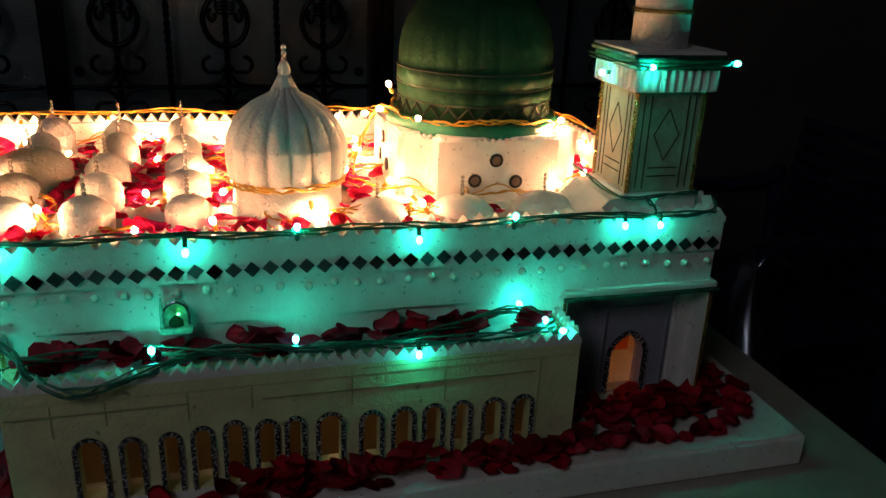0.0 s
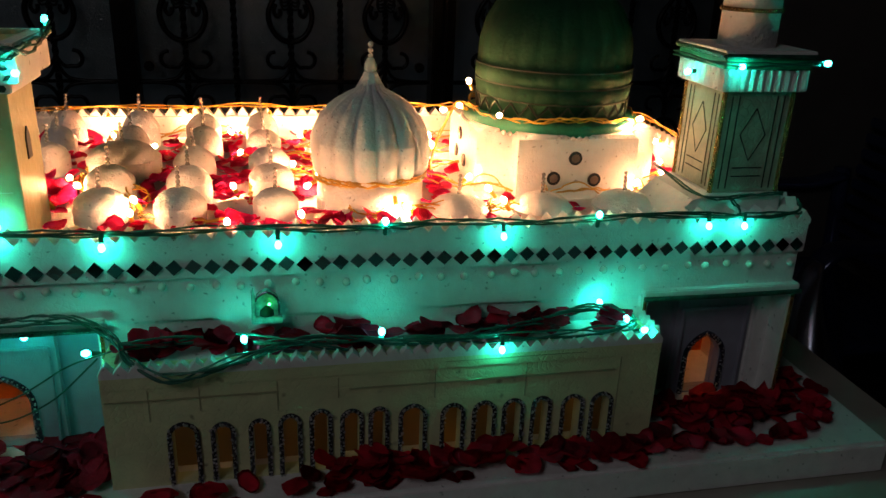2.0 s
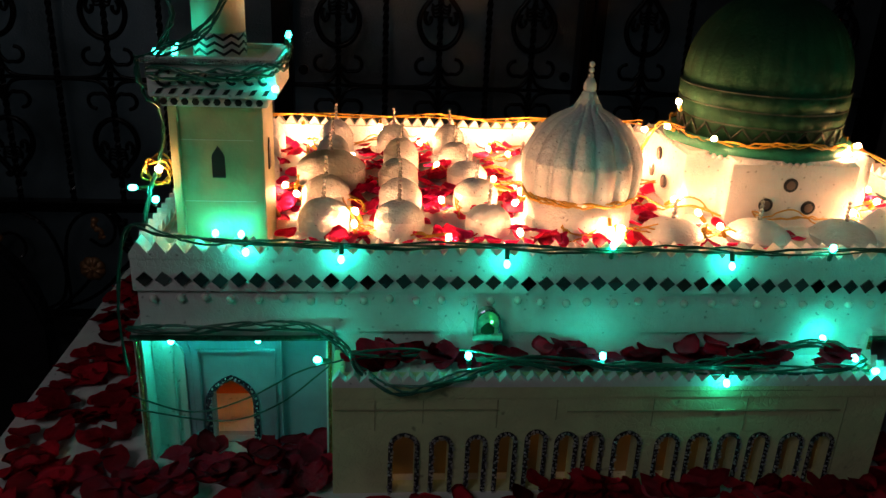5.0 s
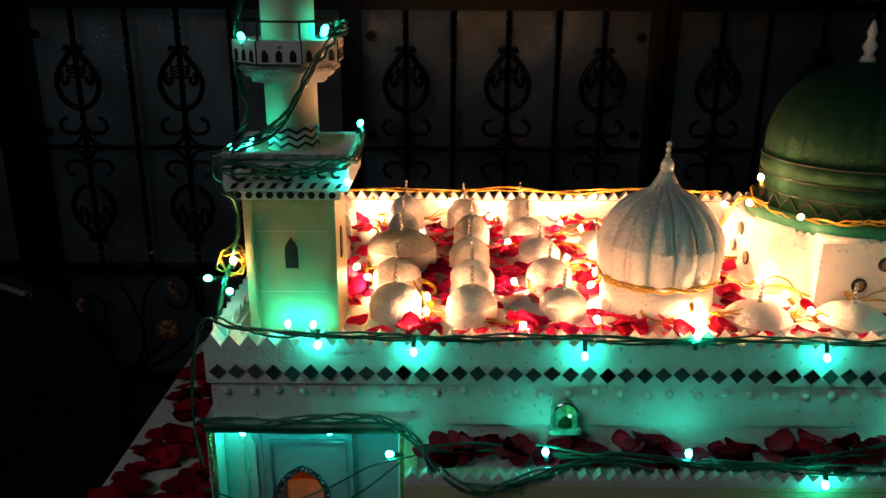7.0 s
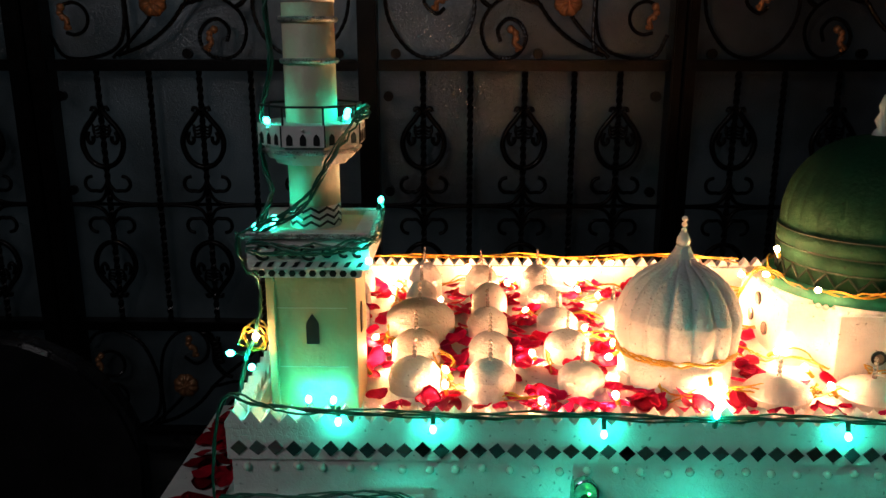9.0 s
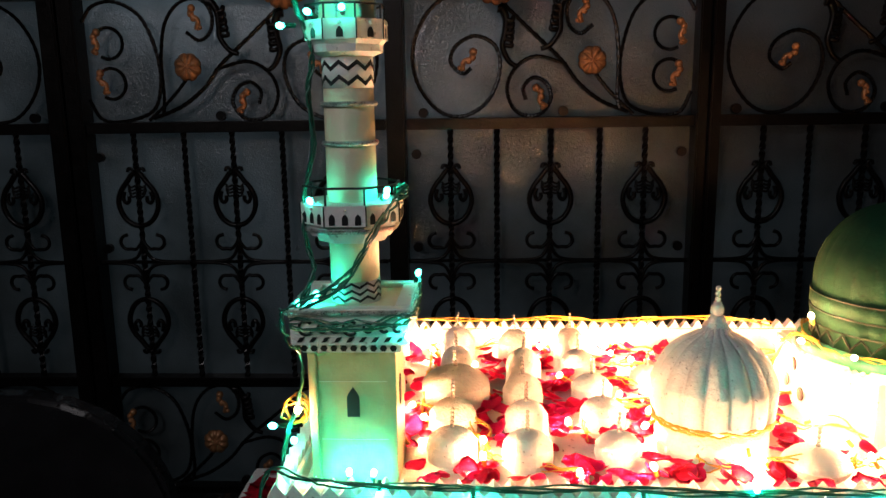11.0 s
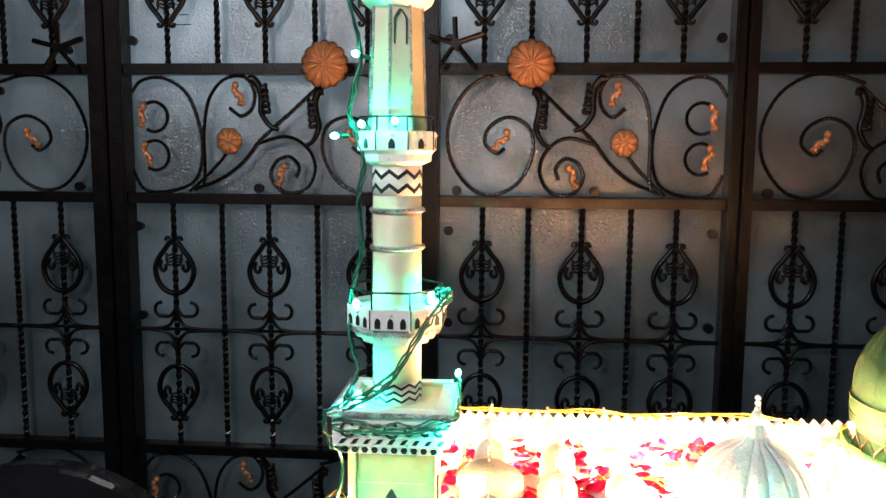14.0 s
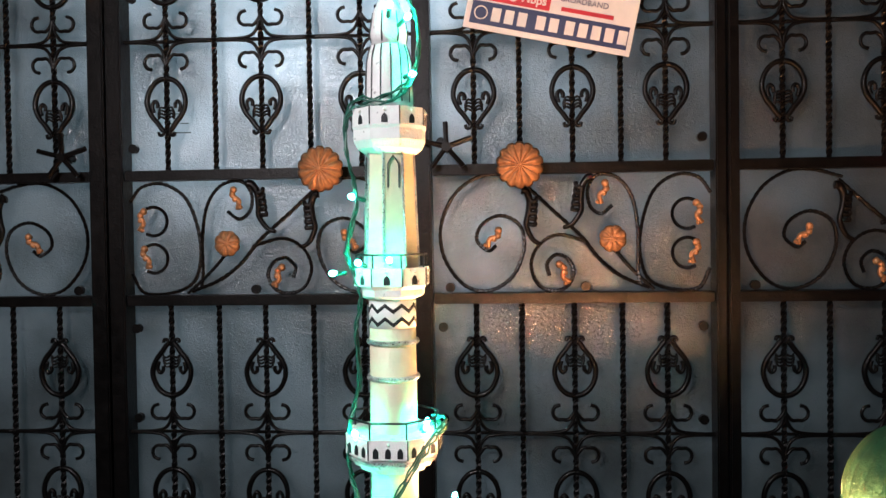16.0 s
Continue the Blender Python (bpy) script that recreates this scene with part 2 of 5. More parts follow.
def tube(points, radius, sides=6, steps=8, bm=None, taper=0.0, raw=False, knurl=0.0):
    """A round tube along a smooth line."""
    pts = [Vector(p) for p in points] if raw else catmull(points, steps)
    b = bm if bm is not None else bmesh.new()
    prev, side = None, None
    n = len(pts)
    for i, p in enumerate(pts):
        d = (pts[min(i + 1, n - 1)] - pts[max(i - 1, 0)])
        if d.length < 1e-9:
            continue
        d.normalize()
        if side is None:
            side = d.orthogonal().normalized()
        side = (side - d * side.dot(d))
        side = side.normalized() if side.length > 1e-6 else d.orthogonal().normalized()
        up = d.cross(side)
        r = radius * (1 - taper * i / max(1, n - 1)) * (1 + knurl * (1 if i % 2 else -1))
        ring = [b.verts.new(p + (side * math.cos(2 * math.pi * k / sides) + up * math.sin(2 * math.pi * k / sides)) * r) for k in range(sides)]
        if prev:
            for k in range(sides):
                b.faces.new((prev[k], prev[(k + 1) % sides], ring[(k + 1) % sides], ring[k]))
        else:
            b.faces.new(ring[::-1])
        prev = ring
    b.faces.new(prev)
    return b


def prism(outline, y0, y1, bm=None):
    """A flat outline of (x, z) given depth from y0 to y1."""
    b = bm if bm is not None else bmesh.new()
    f = [b.verts.new((x, y0, z)) for x, z in outline]
    k = [b.verts.new((x, y1, z)) for x, z in outline]
    b.faces.new(f)
    b.faces.new(k[::-1])
    for i in range(len(f)):
        j = (i + 1) % len(f)
        b.faces.new((f[j], f[i], k[i], k[j]))
    return b


def arch(cx, half, z0, z1, n=10, point=0.25):
    """The outline of an arched opening, from its left foot over the crown to its right foot."""
    rise = half * (1.0 + point)
    zs = z1 - rise
    out = [(cx - half, z0)]
    for i in range(n + 1):
        a = math.pi * (1 - i / n)
        lift = point * half * (1 - abs(math.cos(a))) ** 1.5
        out.append((cx + half * math.cos(a), zs + half * math.sin(a) + lift))
    out.append((cx + half, z0))
    return out


def pierced_wall(x0, x1, z0, z1, y, thick, openings, name, mat, parent, point=0.25):
    """A wall in the plane y with arched openings (cx, half, sill, crown) cut right through it."""
    b = bmesh.new()

    def quad(pts):
        b.faces.new([b.verts.new((px, y, pz)) for px, pz in pts])
    x = x0
    for cx, half, s, c in openings:
        quad([(x, z0), (cx - half, z0), (cx - half, z1), (x, z1)])
        if s > z0 + 1e-6:
            quad([(cx - half, z0), (cx + half, z0), (cx + half, s), (cx - half, s)])
        ar = arch(cx, half, s, c, point=point)
        mid = len(ar) // 2
        quad([(cx - half, z1)] + ar[1:mid + 1] + [(ar[mid][0], z1)])
        quad([(ar[mid][0], z1)] + ar[mid:-1] + [(cx + half, z1)])
        x = cx + half
    quad([(x, z0), (x1, z0), (x1, z1), (x, z1)])
    bmesh.ops.remove_doubles(b, verts=b.verts, dist=1e-6)
    bmesh.ops.recalc_face_normals(b, faces=b.faces)
    faces = b.faces[:]
    ext = bmesh.ops.extrude_face_region(b, geom=faces)
    for v in [g for g in ext["geom"] if isinstance(g, bmesh.types.BMVert)]:
        v.co.y += thick
    return part(name, b, mat, parent)


def teeth(x0, x1, z, pitch, height, y0, y1, name, mat, parent, label=""):
    """A saw-toothed parapet strip along x: each tooth is a little prism on a common base."""
    n = max(1, round((x1 - x0) / pitch))
    p = (x1 - x0) / n
    rnd = random.Random(round(x0 * 1000) + round(z * 1000))
    out = [(x0, z - 0.004)]
    for i in range(n):
        out += [(x0 + p * i, z), (x0 + p * (i + 0.5) + rnd.uniform(-0.0006, 0.0006), z + height * rnd.uniform(0.85, 1.1))]
    out += [(x1, z), (x1, z - 0.004)]
    b = bmesh.new()
    for i in range(n):
        seg = [(x0 + p * i, z - 0.004), (x0 + p * i, z), out[2 + 2 * i], (x0 + p * (i + 1), z), (x0 + p * (i + 1), z - 0.004)]
        prism(seg, y0, y1, b)
    return part(name, b, mat, parent, label)


def rot_z(ob_bm, angle, centre):
    bmesh.ops.rotate(ob_bm, verts=ob_bm.verts, cent=centre, matrix=Matrix.Rotation(angle, 3, "Z"))
    return ob_bm


def ball(r, seg=10, rings=7, at=(0, 0, 0), bm=None):
    b = bmesh.new()
    bmesh.ops.create_uvsphere(b, u_segments=seg, v_segments=rings, radius=r)
    bmesh.ops.translate(b, verts=b.verts, vec=at)
    return join(bm, b)


BEAD = mesh_of(ball(1.0, 10, 7), "bead", PEARL, True)


CLEAR_BEAD = BEAD.copy()
CLEAR_BEAD.materials[0] = CLEAR


def bead(at, r, parent, name="bead", clear=False):
    return shared(name, CLEAR_BEAD if clear else BEAD, Matrix.LocRotScale(at, None, (r, r, r)), parent)


# ---- room and support ----
tagged(part("floor", box((-4, -4, -0.85), (4, 1.5, -0.80)), FLOOR), "dark stone floor under the display table", "floor", kind="structure")
tagged(part("ceiling", box((-4, -4, 2.3), (4, 3.2, 2.4)), WALL), "dark ceiling over the porch", "ceiling", kind="structure")
for nm, lo, hi in (("wall_west", (-4.1, -4, -0.8), (-4, 3.2, 2.3)), ("wall_east", (4, -4, -0.8), (4.1, 3.2, 2.3)),
                   ("wall_south", (-4, -4.1, -0.8), (4, -4, 2.3)), ("wall_north", (-4, 3.1, -0.8), (4, 3.2, 2.3))):
    tagged(part(nm, box(lo, hi), WALL), "plain dark plastered wall", "wall", kind="structure")
tagged(part("floor_inner", box((-4, 1.5, -0.85), (4, 3.2, -0.80)), FLOOR), "dark floor beyond the gate", "floor", kind="structure")

TX0, TX1, TY0, TY1, TZ = -0.402, 0.543, -0.33, 0.377, -0.012
SLAB = 0.018      # top of the foam base board
table = empty("table", "cream cloth-topped table under the foam model", "table", at=(0, 0, 0))
part("tabletop", box((TX0, TY0, TZ - 0.03), (TX1, TY1, TZ), 0.004), TABLE, table)
for x in (TX0 + 0.05, TX1 - 0.05):
    for y in (TY0 + 0.05, TY1 - 0.05):
        part("leg", box((x - 0.025, y - 0.025, -0.80), (x + 0.025, y + 0.025, TZ - 0.03), 0.003), IRON, table)

# ---- the model mosque ----
XL, XR, YB = -0.285, 0.398, 0.375
ROOF = 0.152      # foot of domes and towers, sunk into the roof board
DECK = 0.177      # top of the roof board
model = empty("model_mosque", "white foam model mosque with green dome and two minarets", "model building")
part("base_slab", box((-0.415, -0.0765, TZ), (0.464, 0.380, SLAB), 0.003), FOAM, model, "thick white foam base board")
DL, DR = -0.150, 0.262      # ends of the porches
wallp = part("upper_front_wall", box((XL, 0.0, 0.128), (XR, 0.018, 0.190), 0.0008), FOAM, model)
part("front_band", box((XL - 0.002, -0.0035, 0.1615), (XR + 0.002, 0.001, 0.1915), 0.0008), FOAM, model)
part("mid_front_wall", box((DL, 0.004, 0.0), (DR, 0.018, 0.128)), FOAM, model)
part("back_wall", box((XL, YB - 0.014, 0.0), (XR, YB, 0.200), 0.0008), FOAM, model)
part("side_wall", box((XL, 0.018, 0.0), (XL + 0.014, YB - 0.014, 0.190), 0.0008), FOAM, model)
part("side_wall", box((XR - 0.014, 0.018, 0.0), (XR, YB - 0.014, 0.194), 0.0008), FOAM, model)
part("roof_slab", box((XL + 0.014, 0.018, ROOF - 0.012), (XR - 0.014, YB - 0.014, DECK)), FOAM, model)
teeth(XL - 0.002, XR + 0.002, 0.1905, 0.0128, 0.0085, -0.0043, 0.010, "front_parapet_teeth", FOAM, model)
teeth(XL, XR, 0.200, 0.0128, 0.009, YB - 0.010, YB, "back_parapet_teeth", FOAM, model)
for x0, y0z in ((XL, 0.190), (XR - 0.010, 0.194)):
    b = bmesh.new()
    n = 28
    for i in range(n):
        y = 0.012 + (YB - 0.024) * i / n
        p = (YB - 0.024) / n
        prism([(0, y0z - 0.003), (0, y0z), (p / 2, y0z + 0.009), (p, y0z), (p, y0z - 0.003)], 0, 0.010, b)
        for v in b.verts[-10:]:
            v.co = Vector((x0 + v.co.y, y + v.co.x, v.co.z))
    part("side_parapet_teeth", b, FOAM, model)

# row of small mirrors set on their corners
b = bmesh.new()
bmesh.ops.create_cube(b, size=1)
for v in b.verts:
    v.co = Vector((v.co.x * 0.0083, v.co.y * 0.0012, v.co.z * 0.0083))
bmesh.ops.rotate(b, verts=b.verts, cent=(0, 0, 0), matrix=Matrix.Rotation(math.pi / 4, 3, "Y"))
tile = mesh_of(b, "mirror_tile", MIRROR)
rnd = random.Random(5)
n = 53
for i in range(n):
    x = XL + 0.007 + (XR - XL - 0.014) * i / (n - 1)
    shared("mirror_tile", tile, pose(x, -0.0042, 0.1712 + rnd.uniform(-0.0007, 0.0007) - 0.003 * (x - XL), rnd.uniform(-7, 7), rnd.uniform(-4, 4), rnd.uniform(-6, 6)), model)
n = 37
for i in range(n):
    x = XL + 0.011 + (XR - XL - 0.02) * i / (n - 1)
    bead((x + rnd.uniform(-0.002, 0.002), -0.0012, 0.1555 - 0.005 * (x - XL) + rnd.uniform(-0.0012, 0.0012)), 0.0031, model, "pearl")

# middle block with its arcade
BX0, BX1, BY, BZ = -0.1475, 0.2615, -0.043, 0.112
SCORE = material("scored_foam_groove", (0.40, 0.41, 0.24), 0.8, spread=0.2)
TAN = material("tan_card", (0.5, 0.30, 0.14), 0.7, spread=0.08, scale=40)
block = part("arcade_block", box((BX0 + 0.008, BY + 0.013, BZ - 0.012), (BX1 - 0.008, 0.003, BZ - 0.005)), FOAM, model, "cream arcade block with arched windows")
WIN = [(-0.0965, 0.0078, 0.067), (-0.0695, 0.0052, 0.0645), (-0.0440, 0.0045, 0.065), (-0.0225, 0.0050, 0.067), (-0.0005, 0.0050, 0.069), (0.0220, 0.0053, 0.067), (0.0420, 0.0044, 0.067),
       (0.0675, 0.0075, 0.0672), (0.0980, 0.0062, 0.065), (0.1225, 0.0062, 0.065), (0.1455, 0.0056, 0.065), (0.1680, 0.0050, 0.065), (0.1935, 0.0062, 0.0645), (0.2175, 0.0062, 0.0645)]
ops = [(x, half, 0.019, top) for x, half, top in WIN]
pierced_wall(BX0, BX1, 0.0, BZ, BY, 0.013, ops, "arcade_front", CREAM, block, 0.04)
part("arcade_side", box((BX0, BY + 0.013, 0), (BX0 + 0.008, 0.003, BZ)), CREAM, block)
part("arcade_side", box((BX1 - 0.008, BY + 0.013, 0), (BX1, 0.003, BZ)), CREAM, block)
part("arcade_lining", box((BX0 + 0.008, BY + 0.022, 0.0), (BX1 - 0.008, BY + 0.024, BZ - 0.012)), TAN, block, "orange card lining behind the windows")
part("scored_ledge", box((BX0, BY - 0.0009, 0.0985), (BX1, BY + 0.001, 0.1085), 0.0004), CREAM, block)
for x, z0, z1 in ((-0.118, 0.072, 0.097), (-0.084, 0.078, 0.097), (-0.031, 0.074, 0.097), (0.012, 0.080, 0.097), (0.083, 0.074, 0.0975), (0.153, 0.070, 0.0975), (0.229, 0.022, 0.0975)):
    part("scored_joint", box((x, BY - 0.0005, z0), (x + 0.0007, BY + 0.001, z1)), SCORE, block)
for x0, x1, z in ((-0.146, -0.030, 0.0890), (0.020, 0.225, 0.0870), (0.09, 0.20, 0.1040)):
    part("scored_joint", box((x0, BY - 0.0012, z), (x1, BY + 0.001, z + 0.0006)), SCORE, block)
teeth(BX0, BX1, BZ, 0.0098, 0.006, BY - 0.0012, BY + 0.006, "arcade_parapet_teeth", FOAM, block)
b = bmesh.new()
for i in range(5):
    y = BY + 0.004 + i * 0.0085
    prism([(0, BZ - 0.003), (0, BZ), (0.004, BZ + 0.007), (0.008, BZ), (0.008, BZ - 0.003)], 0, 0.006, b)
    for v in b.verts[-10:]:
        v.co = Vector((BX1 - 0.006 + v.co.y, y + v.co.x, v.co.z))
part("arcade_side_teeth", b, FOAM, block)


def glitter_arch(cx, half, z0, z1, y, w, parent, mat, dots=True, point=0.25):
    """A glitter braid laid round an arched opening, with sequin dots on it."""
    ar = arch(cx, half + w / 2, z0, z1 + w / 2, point=point)
    pts = []
    for (xa, za), (xb, zb) in zip(ar, ar[1:]):
        k = max(1, int(math.hypot(xb - xa, zb - za) / 0.003))
        pts += [(xa + (xb - xa) * j / k, y, za + (zb - za) * j / k) for j in range(k)]
    pts.append((ar[-1][0], y, ar[-1][1]))
    braid = part("glitter_braid", tube(pts, w * 0.5, 5, 1, raw=True), mat, parent)
    if dots:
        b2 = bmesh.new()
        r2 = random.Random(int(cx * 1e4) + 7)
        for p in pts * 2:
            q = Vector(p) + Vector((r2.uniform(-1, 1) * w * 0.5, -w * 0.35, r2.uniform(-0.001, 0.001)))
            bmesh.ops.create_icosphere(b2, subdivisions=1, radius=r2.uniform(0.0006, 0.0012), matrix=Matrix.Translation(q))
        tagged(part("glitter_dust", b2, GLITTER, braid), kind="stuff")
    return braid


for cx, half, s, c in ops:
    glitter_arch(cx, half, s, c, BY - 0.0004, 0.0036, block, DARK_GLITTER, True, 0.04)


def porch(x0, x1, door, panel, niche):
    """An end porch: ledge with glitter trim, stepped door panel, pointed doorway with orange room, side niche."""
    p = part("porch_back_wall", box((x0 + 0.004, 0.030, 0.0), (door - 0.017, 0.036, 0.128)), GREY_PANEL, model, "grey-blue end porch with pointed doorway")
    part("porch_ledge", box((x0 - 0.003, -0.006, 0.1275), (x1 + 0.003, 0.030, 0.1335), 0.001), FOAM, p)
    part("ledge_trim", tube([(x0 - 0.003, -0.0075, 0.1275), ((x0 + x1) / 2, -0.0078, 0.1272), (x1 + 0.003, -0.0075, 0.1275)], 0.0022, 6), GREEN_GLITTER, p)
    pierced_wall(door - 0.017, door + 0.017, 0.0, 0.128, 0.030, 0.006, [(door, 0.0152, 0.019, 0.0745)], "door_wall", GREY_PANEL, p)
    part("porch_back_wall", box((door + 0.017, 0.030, 0.0), (x1 - 0.004, 0.036, 0.128)), GREY_PANEL, p)
    pierced_wall(panel[0], panel[1], 0.0, 0.111, 0.022, 0.0075, [(door, 0.0158, 0.019, 0.0755)], "door_panel", GREY_PANEL, p)
    for lo, hi in (((panel[0] + 0.004, 0.0185, 0.0), (panel[0] + 0.0065, 0.0218, 0.103)), ((panel[1] - 0.0065, 0.0185, 0.0), (panel[1] - 0.004, 0.0218, 0.103)),
                   ((panel[0] + 0.0065, 0.0185, 0.1), (panel[1] - 0.0065, 0.0218, 0.103))):
        part("panel_moulding", box(lo, hi, 0.0006), GREY_PANEL, p)
    for s in (x0, x1):
        part("porch_jamb", box((s - 0.003, -0.002, 0.0), (s + 0.003, 0.036, 0.1275)), FOAM, p)
        part("jamb_trim", tube([(s, -0.003, 0.002), (s, -0.0032, 0.06), (s, -0.003, 0.127)], 0.0016, 5), GOLD_GLITTER, p)
    nx = niche
    ar = arch(nx, 0.010, 0.004, 0.108, point=0.3)
    part("side_niche", prism(ar, 0.024, 0.0297), FOAM, p)
    ar2 = arch(nx, 0.0145, 0.0, 0.1145, point=0.3)
    part("niche_border", prism(ar2, 0.0265, 0.0302), GREY_PANEL, p)
    glitter_arch(door, 0.0158, 0.016, 0.0755, 0.0212, 0.0048, p, DARK_GLITTER)
    part("door_room", box((door - 0.045, 0.095, 0.0), (door + 0.045, 0.098, 0.12)), ORANGE, p, "orange card seen through the doorway")
    part("door_room", box((door - 0.048, 0.036, 0.0), (door - 0.045, 0.098, 0.12)), ORANGE, p)
    part("door_room", box((door + 0.045, 0.036, 0.0), (door + 0.048, 0.098, 0.12)), ORANGE, p)
    # bulb out of sight, added to light the orange card
    part("unseen_room_bulb", ball(0.0035, 8, 6, (door, 0.066, 0.112)), BULB_WARM_SOFT, p)
    return p


BULB_WARM_SOFT = material("dim_warm_bulb", (1, 0.7, 0.4), emit=(1.0, 0.5, 0.16), watts=65)
porch(-0.288, DL - 0.001, -0.2285, (-0.2575, -0.190), -0.2735)
porch(DR + 0.002, 0.399, 0.3405, (0.309, 0.380), 0.389)


# ---- domes ----
def knife_edge(ob, height):
    """Keep the cut round a carved foam body crisp at one height."""
    me = ob.data
    for e in me.edges:
        if all(abs(me.vertices[i].co.z - height) < 1e-4 for i in e.vertices):
            e.use_edge_sharp = True


def small_dome(name, x, y, r, h, ztop, beads, label, flat=False, seg=20):
    """A little foam dome on a drum with a pin of beads on its crown."""
    z0 = DECK
    d = empty(name, label, "dome", "small foam domes on the roof", (x, y, z0))
    top = ztop - z0
    prof = [(r * 0.97, 0.0), (r, 0.002), (r, h * 0.6), (r * 0.985, h)] if not flat else [(r * 0.84, 0.0), (r * 0.93, h * 0.5), (r, h)]
    a0 = 0.42 if not flat else 0.45
    for i in range(1, 9):
        a = a0 + i / 9 * (math.pi / 2 - a0)
        prof.append((0.985 * r * (math.cos(a) / math.cos(a0)) ** 0.95, h + (top - h) * (math.sin(a) - math.sin(a0)) / (1 - math.sin(a0))))
    prof.append((0.0008, top + 0.0008))
    b = lathe(prof, seg)
    rr = random.Random(int(x * 1e4 + y * 1e5))
    for v in b.verts:
        v.co.x += rr.uniform(-1, 1) * 0.0006
        v.co.y += rr.uniform(-1, 1) * 0.0006
    rot_z(b, rr.uniform(0, 6), (0, 0, 0))
    body = part("drum_and_cap", b, FOAM_SMOOTH, d, smooth=True)
    knife_edge(body, h)
    knife_edge(body, 0.0)
    lean = rr.uniform(-0.06, 0.06)
    for i in range(beads):
        bead((lean * 0.004 * i, 0, top + 0.0012 + 0.0036 * i), 0.0020 - 0.00008 * i, d, clear=True)
    return d


GRID = [(-0.160, 0.085, 0.0206, 0.203), (-0.161, 0.135, 0.0206, 0.208), (-0.161, 0.207, 0.0325, 0.211), (-0.162, 0.262, 0.0167, 0.213), (-0.162, 0.322, 0.0188, 0.215),
        (-0.100, 0.076, 0.0203, 0.205), (-0.098, 0.133, 0.0187, 0.207), (-0.098, 0.192, 0.0187, 0.209), (-0.094, 0.256, 0.0178, 0.213), (-0.100, 0.330, 0.0182, 0.210),
        (-0.027, 0.085, 0.0184, 0.200), (-0.030, 0.150, 0.0200, 0.203), (-0.032, 0.208, 0.0195, 0.203), (-0.037, 0.275, 0.0177, 0.205), (-0.039, 0.335, 0.0172, 0.210),
        (-0.234, 0.330, 0.0170, 0.214), (-0.233, 0.282, 0.0170, 0.208), (-0.229, 0.225, 0.0180, 0.206)]
for x, y, r, zt in GRID:
    small_dome("roof_dome", x, y, r, 0.56 * (zt - DECK), zt, 5, "white foam roof dome topped with a pin of clear beads")
for x, y, r in ((0.1215, 0.068, 0.0262), (0.1930, 0.066, 0.0268), (0.2670, 0.066, 0.0272)):
    small_dome("low_roof_dome", x, y, r, 0.0075, 0.1965, 5, "low wide white foam dome behind the front parapet", True)
small_dome("roof_dome", 0.025, 0.235, 0.017, 0.012, 0.203, 4, "white foam roof dome beside the ribbed dome")
small_dome("roof_dome", 0.105, 0.235, 0.017, 0.012, 0.203, 4, "white foam roof dome beside the ribbed dome")

# ribbed onion dome
CX, CY = 0.053, 0.112
onion = empty("ribbed_dome", "grey-white ribbed onion dome on a round foam drum", "dome", at=(CX, CY, ROOF))
part("drum", lathe([(0.046, 0), (0.0455, 0.02), (0.0445, 0.052)], 40), FOAM_SMOOTH, onion, smooth=True)
prof = [(0.0455, 0.052), (0.0490, 0.058), (0.0503, 0.069), (0.0503, 0.083), (0.0462, 0.0935), (0.0420, 0.1015), (0.0362, 0.1085), (0.0290, 0.1145), (0.0205, 0.1195), (0.0125, 0.1235), (0.0100, 0.128)]
knife_edge(part("ribbed_cap", lathe(prof, 192, ribs=16, rib_depth=0.12), FOAM_SMOOTH, onion, smooth=True), 0.083)
part("collar", lathe([(0.0125, 0.1215), (0.010, 0.128), (0.0065, 0.1345), (0.0055, 0.137)], 24, ribs=8, rib_depth=0.15), FOAM_SMOOTH, onion, smooth=True)
part("knob", lathe([(0.003, 0.136), (0.0055, 0.139), (0.0052, 0.143), (0.0028, 0.148)], 16), PEARL, onion, smooth=True)
for i in range(3):
    bead((0, 0, 0.1495 + 0.0046 * i), 0.0024, onion)
for a in (200, 262, 295):
    a = radians(a)
    b = box((-0.006, -0.002, 0.008), (0.006, 0.002, 0.034), 0.0006)
    bmesh.ops.rotate(b, verts=b.verts, cent=(0, 0, 0), matrix=Matrix.Rotation(a + math.pi / 2, 3, "Z"))
    bmesh.ops.translate(b, verts=b.verts, vec=(0.0452 * math.cos(a), 0.0452 * math.sin(a), 0))
    part("drum_niche", b, FOAM_SMOOTH, onion)

# green dome
GX, GY, GR = 0.238, 0.192, 0.0730
green = empty("green_dome", "dark green ribbed dome on a square white foam drum", "dome", at=(GX, GY, ROOF))
hw = 0.086
b = box((-hw, -hw, 0), (hw, hw, 0.083))
bmesh.ops.bevel(b, geom=[e for e in b.edges if abs(e.verts[0].co.z - e.verts[1].co.z) > 0.05], offset=0.030, segments=7, affect="EDGES")
bmesh.ops.bevel(b, geom=[e for e in b.edges if min(e.verts[0].co.z, e.verts[1].co.z) > 0.08], offset=0.003, segments=2, affect="EDGES")
drum = part("square_drum", b, FOAM, green)
for f in drum.data.polygons:
    f.use_smooth = f.area < 0.0016
part("collar", lathe([(0.0825, 0.078), (0.0840, 0.083), (0.0830, 0.089), (0.0780, 0.0910)], 64), RIM_GREEN, green, "green ribbon collar", True)
n = 84
for i in range(n):
    a = 2 * math.pi * i / n
    bead((0.0850 * math.cos(a), 0.0850 * math.sin(a), 0.0800), 0.0024, green, "collar_pearl")
